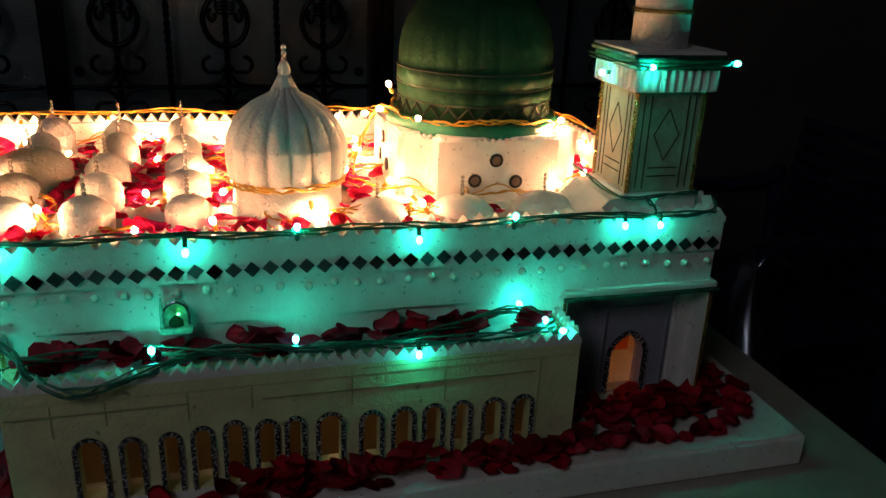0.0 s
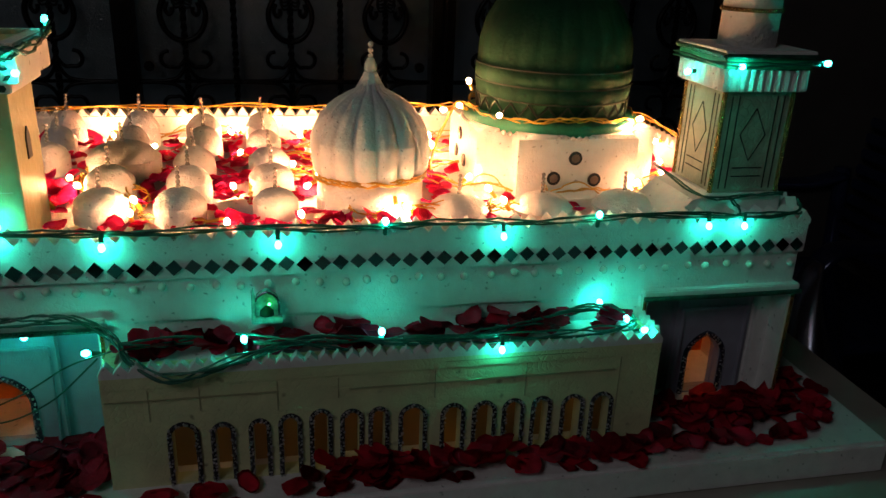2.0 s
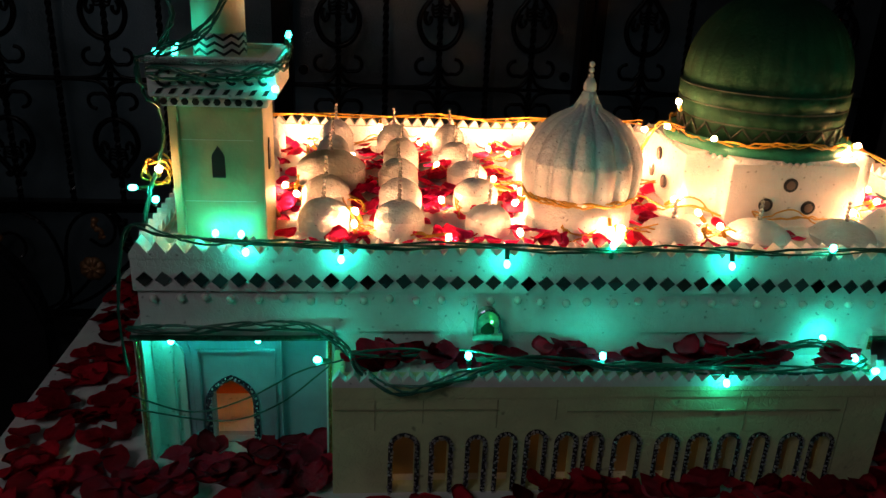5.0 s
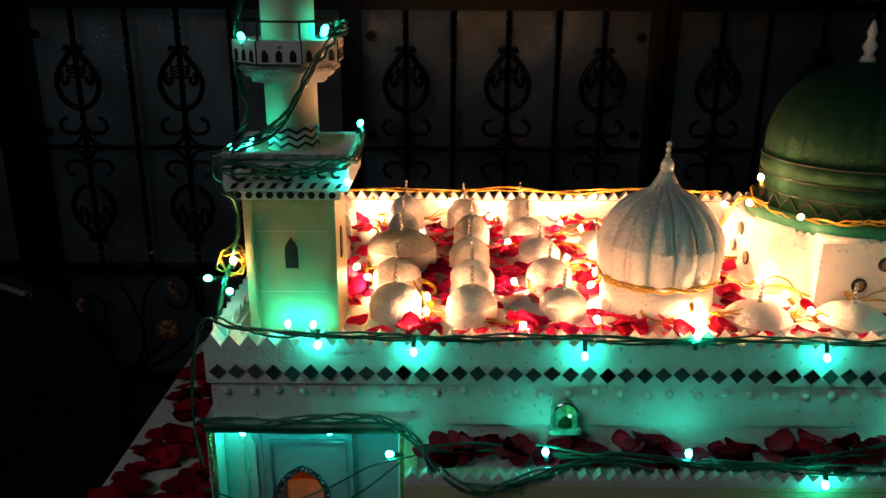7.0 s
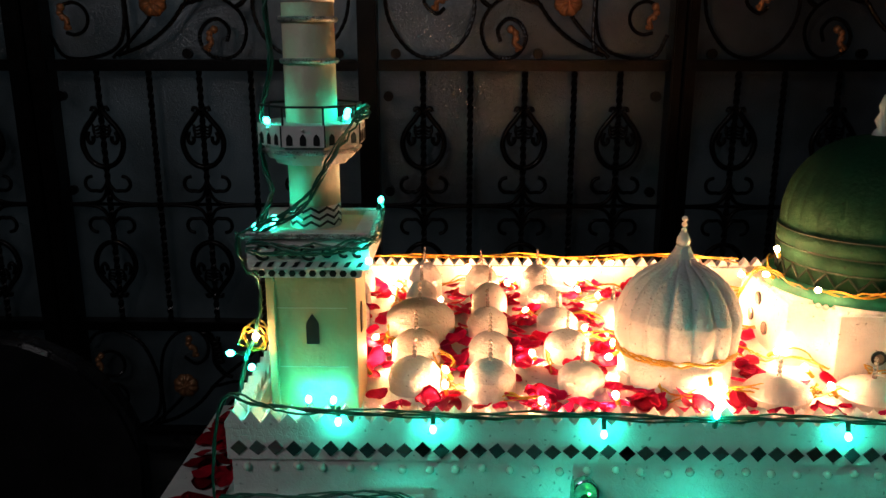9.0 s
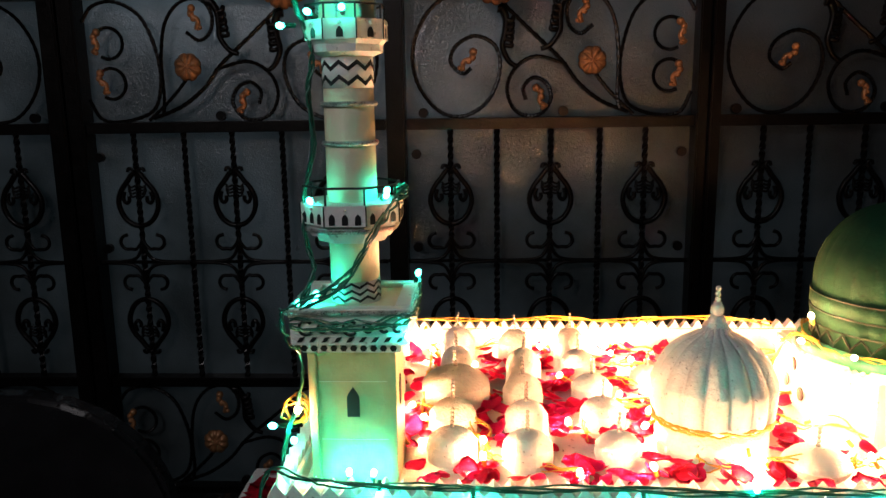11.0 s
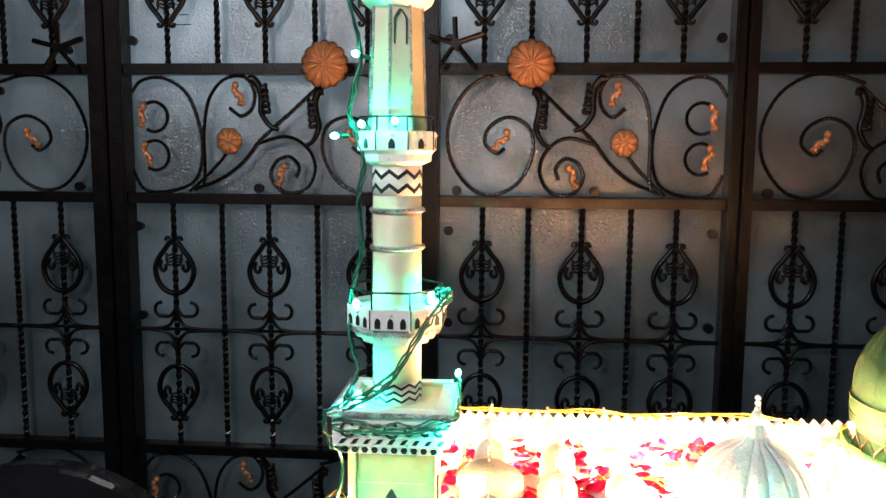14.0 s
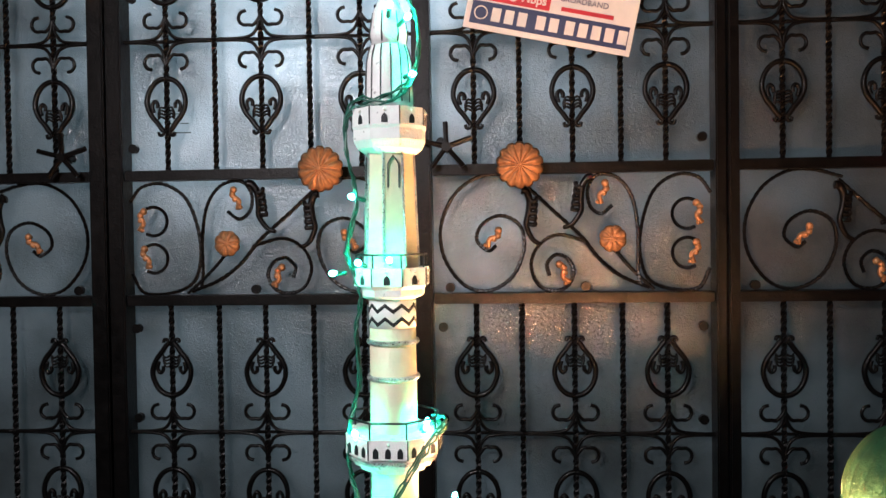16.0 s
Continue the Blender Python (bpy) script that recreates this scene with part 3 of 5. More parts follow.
prof = [(0.0715, 0.089), (0.072, 0.106), (0.0730, 0.1065), (0.0745, 0.118), (0.0735, 0.1185), (0.0735, 0.1215), (0.0745, 0.122), (0.0745, 0.134), (0.0730, 0.1345), (0.0728, 0.142)]
for i in range(1, 15):
    a = i / 15 * math.pi / 2
    prof.append((0.0732 * math.cos(a) ** 0.92, 0.142 + 0.074 * math.sin(a)))
prof.append((0.003, 0.216))
part("green_cap", lathe(prof, 192, ribs=24, rib_depth=0.018), DOME_GREEN, green, smooth=True)
b = bmesh.new()
n = 26
for i in range(n):
    for s in (-1, 1):
        pts = []
        for k in range(4):
            a = 2 * math.pi * (i + 0.5 * s * k / 3) / n
            pts.append((0.0725 * math.cos(a), 0.0725 * math.sin(a), 0.1045 - 0.010 * k / 3))
        tube(pts, 0.0011, 4, 1, b, raw=True)
    a = 2 * math.pi * (i + 0.5) / n
    tube([(0.0722 * math.cos(a), 0.0722 * math.sin(a), 0.0945), (0.0722 * math.cos(a), 0.0722 * math.sin(a), 0.089)], 0.001, 4, 1, b, raw=True)
part("zigzag_line", b, GROOVE, green)
for z, r in ((0.120, 0.0740), (0.1065, 0.0733), (0.1345, 0.0742)):
    part("band_line", tube([(r * math.cos(2 * math.pi * k / 64), r * math.sin(2 * math.pi * k / 64), z) for k in range(65)], 0.0009, 4, 1, raw=True), GROOVE, green)
part("finial", lathe([(0.008, 0.214), (0.006, 0.219), (0.0035, 0.222), (0.0065, 0.228), (0.003, 0.235), (0.0045, 0.240), (0.001, 0.250)], 16), PEARL, green, smooth=True)


def porthole(x, y, z, axis):
    b = lathe([(0.0062, 0), (0.0062, 0.0012)], 20)
    c = lathe([(0.0040, 0.0008), (0.0038, 0.0018)], 16)
    for q in (b, c):
        m = Matrix.Rotation(math.pi / 2, 3, "X") if axis == "y" else Matrix.Rotation(-math.pi / 2, 3, "Y")
        bmesh.ops.rotate(q, verts=q.verts, cent=(0, 0, 0), matrix=m)
        bmesh.ops.translate(q, verts=q.verts, vec=(x - GX, y - GY, z - ROOF))
    o = part("porthole", b, BLACK, green, "round porthole with dark rim")
    part("porthole_glass", c, PORT, o)


PORT = material("brown_tinted_card", (0.16, 0.11, 0.09), 0.35, spread=0.2)
for x, z in ((0.235, 0.215), (0.216, 0.197), (0.2545, 0.195)):
    porthole(x, GY - hw - 0.0004, z, "y")
for y, z in ((0.200, 0.217), (0.180, 0.195), (0.214, 0.197)):
    porthole(GX - hw - 0.0004, y, z, "x")

# ---- left tower with its minaret ----
tower = empty("square_minaret", "cream square tower with tall round minaret and green lights", "minaret", "corner minarets", (-0.2295, 0.062, ROOF))
O = Vector((-0.2295, 0.062, ROOF))


def rel(lo, hi):
    return (lo[0] - O.x, lo[1] - O.y, lo[2] - O.z), (hi[0] - O.x, hi[1] - O.y, hi[2] - O.z)


part("shaft", box(*rel((-0.2605, 0.033, ROOF), (-0.1985, 0.093, 0.288)), 0.0008), TOWER_SHADED, tower)
for lo, hi in (((-0.2615, 0.030, ROOF), (-0.2555, 0.0345, 0.288)), ((-0.2035, 0.030, ROOF), (-0.1975, 0.0345, 0.288))):
    part("corner_strip", box(*rel(lo, hi), 0.0006), TOWER_SHADED, tower)
for z in (0.2165, 0.2615):
    part("scored_line", box(*rel((-0.2545, 0.0327, z), (-0.2045, 0.0336, z + 0.0005))), IVORY, tower)
ar = [(x - O.x, z - O.z) for x, z in arch(-0.2298, 0.0046, 0.2345, 0.2575, point=0.9)]
part("window_slot", prism(ar, 0.0322 - O.y, 0.0345 - O.y), BLACK, tower)
ar = [(x - 0.062 + O.y - O.y, z - O.z) for x, z in arch(0.062, 0.0046, 0.2345, 0.2575, point=0.9)]
b = prism(ar, 0, 0.002)
for v in b.verts:
    v.co = Vector((-0.1982 - O.x - 0.0012 + v.co.y, v.co.x, v.co.z))
part("window_slot", b, BLACK, tower)
part("lower_cornice", box(*rel((-0.2645, 0.0245, 0.2865), (-0.1925, 0.0985, 0.2935)), 0.0008), FOAM, tower)
part("cornice", box(*rel((-0.2705, 0.0195, 0.2935), (-0.1865, 0.1045, 0.3135)), 0.0008), FOAM, tower)
rnd = random.Random(3)
for i in range(10):
    x = -0.2620 + 0.0071 * i
    b = prism([(x - O.x + 0.0026 * math.cos(k * math.pi / 3), 0.2900 - O.z + 0.0026 * math.sin(k * math.pi / 3)) for k in range(6)], 0.0238 - O.y, 0.025 - O.y)
    part("painted_mark", b, BLACK, tower)
for i in range(9):
    x = -0.2660 + 0.0088 * i
    b = prism([(x - O.x, 0.2960 - O.z), (x - O.x + 0.0035, 0.2962 - O.z), (x - O.x + 0.0062, 0.3000 - O.z), (x - O.x + 0.0025, 0.2995 - O.z)], 0.0188 - O.y, 0.0205 - O.y)
    part("painted_mark", b, BLACK, tower)
for i, x in enumerate((-0.259, -0.2475, -0.2385, -0.2275, -0.2150, -0.2035, -0.194)):
    r = 0.0050 if i in (0, 3) else 0.0030
    pts = [(x - O.x + r * math.cos(radians(a)), 0.0190 - O.y, 0.3065 - O.z + r * math.sin(radians(a))) for a in range(40, 330, 20)]
    part("painted_scroll", tube(pts, 0.0012, 4, 1, raw=True), BLACK, tower)
part("platform", box(*rel((-0.2710, 0.0190, 0.3135), (-0.1860, 0.1050, 0.3160)), 0.0006), FOAM, tower)
for lo, hi in (((-0.2715, 0.0185, 0.3160), (-0.1855, 0.0300, 0.3200)), ((-0.2715, 0.0945, 0.3160), (-0.1855, 0.1055, 0.3200)),
               ((-0.2715, 0.0300, 0.3160), (-0.2600, 0.0945, 0.3200)), ((-0.1970, 0.0300, 0.3160), (-0.1855, 0.0945, 0.3200))):
    part("platform_border", box(*rel(lo, hi), 0.0008), FOAM, tower)
part("platform_floor", box(*rel((-0.2600, 0.0300, 0.3160), (-0.1970, 0.0945, 0.3166))), IVORY, tower)
for c0, c1 in (((-0.2722, 0.0178), (-0.1848, 0.0178)), ((-0.1848, 0.0178), (-0.1848, 0.1062)), ((-0.2722, 0.0178), (-0.2722, 0.1062)), ((-0.2722, 0.1062), (-0.1848, 0.1062))):
    part("platform_rim", tube([(c0[0] - O.x, c0[1] - O.y, 0.3178 - O.z), (c1[0] - O.x, c1[1] - O.y, 0.3178 - O.z)], 0.0020, 6, 6), GLITTER, tower)


def zigzag(r, z, pitch_n, amp, w, parent, mat):
    b = bmesh.new()
    seg = pitch_n * 2
    pts = []
    for i in range(seg + 1):
        a = 2 * math.pi * i / seg
        pts.append((r * math.cos(a), r * math.sin(a), z + (amp if i % 2 else -amp)))
    for p, q in zip(pts, pts[1:]):
        b.faces.new([b.verts.new(c) for c in ((p[0], p[1], p[2] - w), (q[0], q[1], q[2] - w), (q[0], q[1], q[2] + w), (p[0], p[1], p[2] + w))])
    bmesh.ops.remove_doubles(b, verts=b.verts, dist=1e-6)
    bmesh.ops.solidify(b, geom=b.faces[:], thickness=0.0006)
    return part("zigzag_stripe", b, mat, parent)


def minaret(parent, full):
    """The round shaft with rings, balconies and a capped lantern, about the parent's axis."""
    z = lambda v: v - O.z
    part("round_shaft", lathe([(0.0182, z(0.316)), (0.0182, z(0.40)), (0.0178, z(0.497))], 36), IVORY, parent, smooth=True)
    if full:
        part("zigzag_ground", lathe([(0.0185, z(0.3165)), (0.0185, z(0.333))], 36), FOAM, parent, smooth=True)
        for zz in (0.3205, 0.3255, 0.3305):
            zigzag(0.0188, z(zz), 10, 0.0016, 0.0010, parent, BLACK)
    for zz in (0.433, 0.4605):
        part("glitter_ring", tube([(0.0188 * math.cos(2 * math.pi * k / 40), 0.0188 * math.sin(2 * math.pi * k / 40), z(zz)) for k in range(41)], 0.0020, 6, 1, raw=True), GLITTER, parent)
    if not full:
        return
    corb = part("balcony_corbel", lathe([(0.019, z(0.3625)), (0.026, z(0.363)), (0.0275, z(0.3665)), (0.031, z(0.367)), (0.033, z(0.3705)), (0.034, z(0.371)), (0.034, z(0.376))], 8, turn=math.pi / 8), FOAM, parent)
    part("corbel_trim", tube([(0.0345 * math.cos(2 * math.pi * k / 8 + math.pi / 8), 0.0345 * math.sin(2 * math.pi * k / 8 + math.pi / 8), z(0.3725)) for k in range(9)], 0.0017, 6, 1, raw=True), GLITTER, parent)
    balcony(parent, z(0.377), 0.0385, 0.0145, z(0.4035), 3)
    part("zigzag_ground", lathe([(0.0183, z(0.4715)), (0.0183, z(0.4925))], 36), FOAM, parent, smooth=True)
    for zz in (0.4768, 0.4868):
        zigzag(0.0187, z(zz), 9, 0.0024, 0.0016, parent, BLACK)
    part("balcony_corbel", lathe([(0.0185, z(0.493)), (0.026, z(0.496)), (0.0265, z(0.501)), (0.029, z(0.504))], 8, turn=math.pi / 8), FOAM, parent)
    balcony(parent, z(0.504), 0.0300, 0.0135, z(0.5275), 1)
    part("lantern_shaft", lathe([(0.0215, z(0.5175)), (0.0185, z(0.606))], 8, turn=math.pi / 8 + 0.26), IVORY, parent)
    for i in range(8):
        a = 2 * math.pi * i / 8 + math.pi / 8 + 0.26
        part("edge_trim", tube([(0.0215 * math.cos(a), 0.0215 * math.sin(a), z(0.519)), (0.0187 * math.cos(a), 0.0187 * math.sin(a), z(0.605))], 0.0011, 5, 2), GLITTER, parent)
        a = 2 * math.pi * i / 8 + 0.26
        if i % 2:
            continue
        pts = [(xx, zz) for xx, zz in arch(0, 0.0042, z(0.578), z(0.602), point=0.8)]
        q = bmesh.new()
        line = [(0.0183 * math.cos(a) - xx * math.sin(a), 0.0183 * math.sin(a) + xx * math.cos(a), zz) for xx, zz in pts]
        part("painted_arch", tube(line, 0.0007, 4, 1, raw=True), BLACK, parent)
    part("upper_corbel", lathe([(0.0195, z(0.604)), (0.0255, z(0.608)), (0.0285, z(0.614)), (0.0285, z(0.622)), (0.0295, z(0.6245))], 8, turn=math.pi / 8), FOAM, parent)
    balcony(parent, z(0.6245), 0.0295, 0.0135, None, 1)
    part("striped_cap", lathe([(0.0180, z(0.638)), (0.0185, z(0.645)), (0.0172, z(0.675)), (0.0140, z(0.687))], 24), FOAM, parent, smooth=True)
    for i in range(14):
        a = 2 * math.pi * i / 14
        part("cap_stripe", tube([(0.0187 * math.cos(a), 0.0187 * math.sin(a), z(0.643)), (0.0174 * math.cos(a), 0.0174 * math.sin(a), z(0.675)), (0.0142 * math.cos(a), 0.0142 * math.sin(a), z(0.687))], 0.0006, 4, 4), BLACK, parent)
    part("top_bulb", lathe([(0.0135, z(0.687)), (0.0145, z(0.696)), (0.0120, z(0.712)), (0.0075, z(0.722)), (0.0030, z(0.732)), (0.0015, z(0.745))], 20), FOAM, parent, smooth=True)
    for i in range(7):
        a = 2 * math.pi * i / 7
        part("cap_stripe", tube([(0.0138 * math.cos(a), 0.0138 * math.sin(a), z(0.689)), (0.0147 * math.cos(a), 0.0147 * math.sin(a), z(0.696)), (0.0122 * math.cos(a), 0.0122 * math.sin(a), z(0.712))], 0.0006, 4, 4), BLACK, parent)


def balcony(parent, z0, r, h, rail, per):
    """An eight-sided balcony with painted arches on each face, and a rail of posts when its height is given."""
    deck = part("balcony", lathe([(r, z0), (r, z0 + h)], 8, turn=math.pi / 8), FOAM, parent)
    ap = r * math.cos(math.pi / 8)
    half = r * math.sin(math.pi / 8)
    for i in range(8):
        a = 2 * math.pi * i / 8
        b = bmesh.new()
        for k in range(per):
            u = 0 if per == 1 else (k - (per - 1) / 2) * half * 0.62
            w = 0.0021 if per > 1 else 0.0024
            pts = arch(u, w, z0 + 0.0012, z0 + h * 0.62, 6, 0.5)
            f = [b.verts.new(((ap + 0.0005) * math.cos(a) - x * math.sin(a), (ap + 0.0005) * math.sin(a) + x * math.cos(a), zz)) for x, zz in pts]
            g = [b.verts.new(((ap - 0.0005) * math.cos(a) - x * math.sin(a), (ap - 0.0005) * math.sin(a) + x * math.cos(a), zz)) for x, zz in pts]
            b.faces.new(f)
            for j in range(len(f)):
                b.faces.new((f[j], f[(j + 1) % len(f)], g[(j + 1) % len(f)], g[j]))
        part("painted_arch", b, BLACK, deck)
        c = 2 * math.pi * i / 8 + math.pi / 8
        part("corner_line", tube([(r * math.cos(c), r * math.sin(c), z0), (r * math.cos(c), r * math.sin(c), z0 + h)], 0.0006, 4, 1), BLACK, deck)
        bead(((ap + 0.0008) * math.cos(a) , (ap + 0.0008) * math.sin(a), z0 + h * 0.8), 0.0012, deck, "sequin")
        if rail:
            part("rail_post", tube([(r * 0.93 * math.cos(c), r * 0.93 * math.sin(c), z0 + h), (r * 0.93 * math.cos(c), r * 0.93 * math.sin(c), rail)], 0.0009, 4, 1), BLACK, deck)
            c2 = c + 2 * math.pi / 8
            part("rail_bar", tube([(r * 0.93 * math.cos(c), r * 0.93 * math.sin(c), rail), (r * 0.93 * math.cos(c2), r * 0.93 * math.sin(c2), rail)], 0.0010, 4, 1), BLACK, deck)


minaret(tower, True)

# ---- right tower ----
RXc, RYc = 0.3465, 0.047
tower_r = empty("square_minaret", "carved grey-green square tower with gold glitter edges and white shaft", "minaret", "corner minarets", (RXc, RYc, ROOF))
CARVED = material("grey_green_carved_foam", (0.40, 0.46, 0.36), 0.55, bump=0.5, bump_scale=220, cells=170, spread=0.2, scale=70)


def rr(lo, hi):
    return (lo[0] - RXc, lo[1] - RYc, lo[2] - ROOF), (hi[0] - RXc, hi[1] - RYc, hi[2] - ROOF)


part("pedestal", box(*rr((0.3125, 0.013, ROOF), (0.3805, 0.081, 0.2085)), 0.001), FOAM, tower_r)
b = bmesh.new()
prism([(-0.062, 0), (-0.034, 0), (-0.034, 0.054), (-0.045, 0.052), (-0.062, 0.036)], -0.034, 0.034, b)
part("pedestal_ramp", b, FOAM, tower_r)
part("shaft", box(*rr((0.3170, 0.0165, 0.2085), (0.3760, 0.0775, 0.2905)), 0.0008), CARVED, tower_r)
for sx in (0.3170, 0.3760):
    for sy in (0.0165, 0.0775):
        part("edge_trim", tube([(sx - RXc, sy - RYc, 0.0568), (sx - RXc, sy - RYc, 0.098), (sx - RXc, sy - RYc, 0.1385)], 0.0021, 6, 4), GOLD_GLITTER, tower_r, "gold glitter edging")
for face in range(2):
    lines = [[(0, 0.125), (0.011, 0.104), (0, 0.083), (-0.011, 0.104), (0, 0.125)], [(-0.013, 0.077), (0.013, 0.077)], [(-0.013, 0.070), (0.013, 0.070)],
             [(-0.0165, 0.06), (-0.0165, 0.135)], [(0.0165, 0.06), (0.0165, 0.135)], [(-0.0225, 0.06), (-0.0225, 0.135)], [(0.0225, 0.06), (0.0225, 0.135)]]
    for ln in lines:
        pts = [((u, -0.0306, w) if face == 0 else (-0.0296, u, w)) for u, w in ln]
        part("carved_line", tube(pts, 0.0006, 4, 1, raw=True), GROOVE, tower_r)
for s in range(10):
    for face in range(4):
        u = -0.0335 + 0.00745 * s
        c = lathe([(0.0036, 0.1395), (0.0038, 0.142), (0.0038, 0.1535), (0.0036, 0.1555)], 8)
        at = ((u, -0.0335), (-0.0335, u), (u, 0.0335), (0.0335, u))[face]
        bmesh.ops.translate(c, verts=c.verts, vec=(at[0], at[1], 0))
        part("flute", c, FOAM, tower_r)
part("capital", box((-0.0345, -0.0345, 0.1385), (0.0345, 0.0345, 0.1565)), FOAM, tower_r)
part("ribbon_band", box((-0.0372, -0.0372, 0.1560), (0.0372, 0.0372, 0.1640), 0.0008), RIM_GREEN, tower_r, "dark green ribbon band")
part("cap_plate", box((-0.0385, -0.0385, 0.1640), (0.0385, 0.0385, 0.1700), 0.0006), FOAM, tower_r)
part("plate_trim", tube([(-0.0385, -0.0385, 0.166), (0.0385, -0.0385, 0.166), (0.0385, 0.0385, 0.166), (-0.0385, 0.0385, 0.166), (-0.0385, -0.0385, 0.166)], 0.0022, 5, 1, raw=True), GREEN_GLITTER, tower_r)
part("round_shaft", lathe([(0.0225, 0.170), (0.0215, 0.26), (0.021, 0.36), (0.014, 0.375), (0.002, 0.41)], 36), FOAM_SMOOTH, tower_r, smooth=True)
part("glitter_ring", tube([(0.0228 * math.cos(2 * math.pi * k / 40), 0.0228 * math.sin(2 * math.pi * k / 40), 0.198) for k in range(41)], 0.0018, 6, 1, raw=True), GOLD_GLITTER, tower_r)

# ---- light strings ----
TWIST = random.Random(11)


def bundle(points, strands, spread, radius, mat, parent, steps=6):
    """Several loose strands of wire that follow one line, each a part of its string."""
    line = catmull(points, steps)
    for s in range(strands):
        ph, f = TWIST.uniform(0, 6.28), TWIST.uniform(0.25, 0.6)
        pts = []
        for i, p in enumerate(line):
            a = ph + f * i
            pts.append(p + Vector((TWIST.uniform(-1, 1) * spread * 0.3, math.cos(a) * spread, math.sin(a) * spread + TWIST.uniform(-1, 1) * spread * 0.3)))
        part("cable", tube(pts, radius, 5, 1, raw=True), mat, parent, smooth=True)


b = lathe([(0.0008, -0.0030), (0.0017, -0.0022), (0.0023, -0.0007), (0.0023, 0.0008), (0.0015, 0.0022), (0.0004, 0.0028)], 10)
GLOBE_G = mesh_of(b, "bulb_globe", BULB_GREEN, True)
b = lathe([(0.0008, -0.0030), (0.0017, -0.0022), (0.0023, -0.0007), (0.0023, 0.0008), (0.0015, 0.0022), (0.0004, 0.0028)], 10)
GLOBE_W = mesh_of(b, "bulb_globe", BULB_WARM, True)
GLOBE_D = GLOBE_G.copy()
GLOBE_D.materials[0] = BULB_GREEN_DIM
SOCK_G = mesh_of(lathe([(0.0012, -0.011), (0.0018, -0.010), (0.0018, -0.0036), (0.0010, -0.003)], 8), "bulb_socket", WIRE_GREEN)
SOCK_W = mesh_of(lathe([(0.0012, -0.011), (0.0018, -0.010), (0.0018, -0.0036), (0.0010, -0.003)], 8), "bulb_socket", WIRE_YELLOW)


def bulb(at, way, parent, warm, dim=False):
    m = look(at, Vector(at) - Vector(way))
    g = shared("bulb", GLOBE_W if warm else GLOBE_D if dim else GLOBE_G, m, parent)
    shared("socket", SOCK_W if warm else SOCK_G, Matrix(), g)
    return g


def string_light(name, runs, bulbs, warm, label, strands=4, spread=0.0022, radius=0.00085):
    s = empty(name, label, "string lights", "strings of fairy lights")
    for r in runs:
        bundle(r, strands, spread, radius, WIRE_YELLOW if warm else WIRE_GREEN, s)
    for at, way in bulbs:
        bulb(at, way, s, warm, at[2] > 0.315)
    return s


DN, UP, FR = (0, -0.35, -1), (0, -0.2, 1), (0, -1, -0.2)
string_light("green_string_light", [
    [(-0.293, -0.012, 0.100), (-0.296, -0.008, 0.16), (-0.286, -0.004, 0.207), (-0.262, -0.005, 0.206), (-0.235, -0.006, 0.2005), (-0.18, -0.006, 0.2005), (-0.12, -0.006, 0.197), (-0.05, -0.006, 0.2005),
     (0.03, -0.006, 0.196), (0.10, -0.006, 0.199), (0.17, -0.006, 0.1965), (0.25, -0.006, 0.1985), (0.33, -0.006, 0.197), (0.385, -0.005, 0.196), (0.4, 0.02, 0.199)]],
    [((-0.2330, 0.0225, 0.1960), (-0.1, 0.3, 1)), ((-0.2150, 0.0225, 0.1955), (0.1, 0.3, 1)), ((-0.207, -0.009, 0.194), DN), ((-0.142, -0.011, 0.190), DN), ((-0.026, -0.012, 0.188), DN), ((0.050, -0.008, 0.2015), UP), ((0.138, -0.012, 0.188), DN),
     ((0.2135, -0.008, 0.2015), UP), ((0.305, -0.011, 0.190), DN), ((0.336, -0.011, 0.189), DN)], False, "green cable string light laid along the front parapet")
string_light("green_string_light", [
    [(-0.292, -0.010, 0.134), (-0.25, -0.013, 0.137), (-0.205, -0.013, 0.1395), (-0.165, -0.013, 0.139), (-0.140, -0.022, 0.128), (-0.128, -0.036, 0.117), (-0.10, -0.050, 0.109), (-0.06, -0.047, 0.118), (-0.01, -0.03, 0.121),
     (0.05, -0.035, 0.119), (0.11, -0.034, 0.120), (0.16, -0.022, 0.119), (0.21, -0.012, 0.125), (0.235, -0.018, 0.124), (0.240, -0.036, 0.1215), (0.20, -0.041, 0.1200), (0.12, -0.041, 0.1200), (0.06, -0.036, 0.1200)],
    [(-0.135, -0.025, 0.124), (-0.08, -0.016, 0.120), (-0.03, -0.028, 0.122), (0.02, -0.038, 0.119)]],
    [((-0.2665, 0.004, 0.1185), (0.2, 0.3, -1)), ((-0.2035, 0.003, 0.1200), (0.1, 0.6, -1)), ((-0.159, -0.020, 0.1165), (-1, -0.5, 0.4)), ((-0.052, -0.030, 0.1255), (-0.1, 0.1, 1)), ((0.045, -0.031, 0.1255), (0, 0.1, 1)), ((0.131, -0.050, 0.1140), DN),
     ((0.222, -0.008, 0.128), (-0.6, 0.2, 1)), ((0.236, -0.030, 0.1230), (-0.5, 0.4, 1)), ((0.246, -0.042, 0.119), (0.4, -0.6, 0.4))], False, "green cable string light draped over the arcade block", 5, 0.003)
string_light("green_string_light", [
    [(-0.293, -0.012, 0.082), (-0.25, -0.014, 0.070), (-0.21, -0.016, 0.082), (-0.17, -0.02, 0.108), (-0.14, -0.03, 0.122)],
    [(-0.292, -0.010, 0.070), (-0.23, -0.012, 0.060), (-0.19, -0.016, 0.076), (-0.15, -0.028, 0.116)]],
    [], False, "thin green cable hanging across the porch doorway", 1, 0.0004, 0.0007)
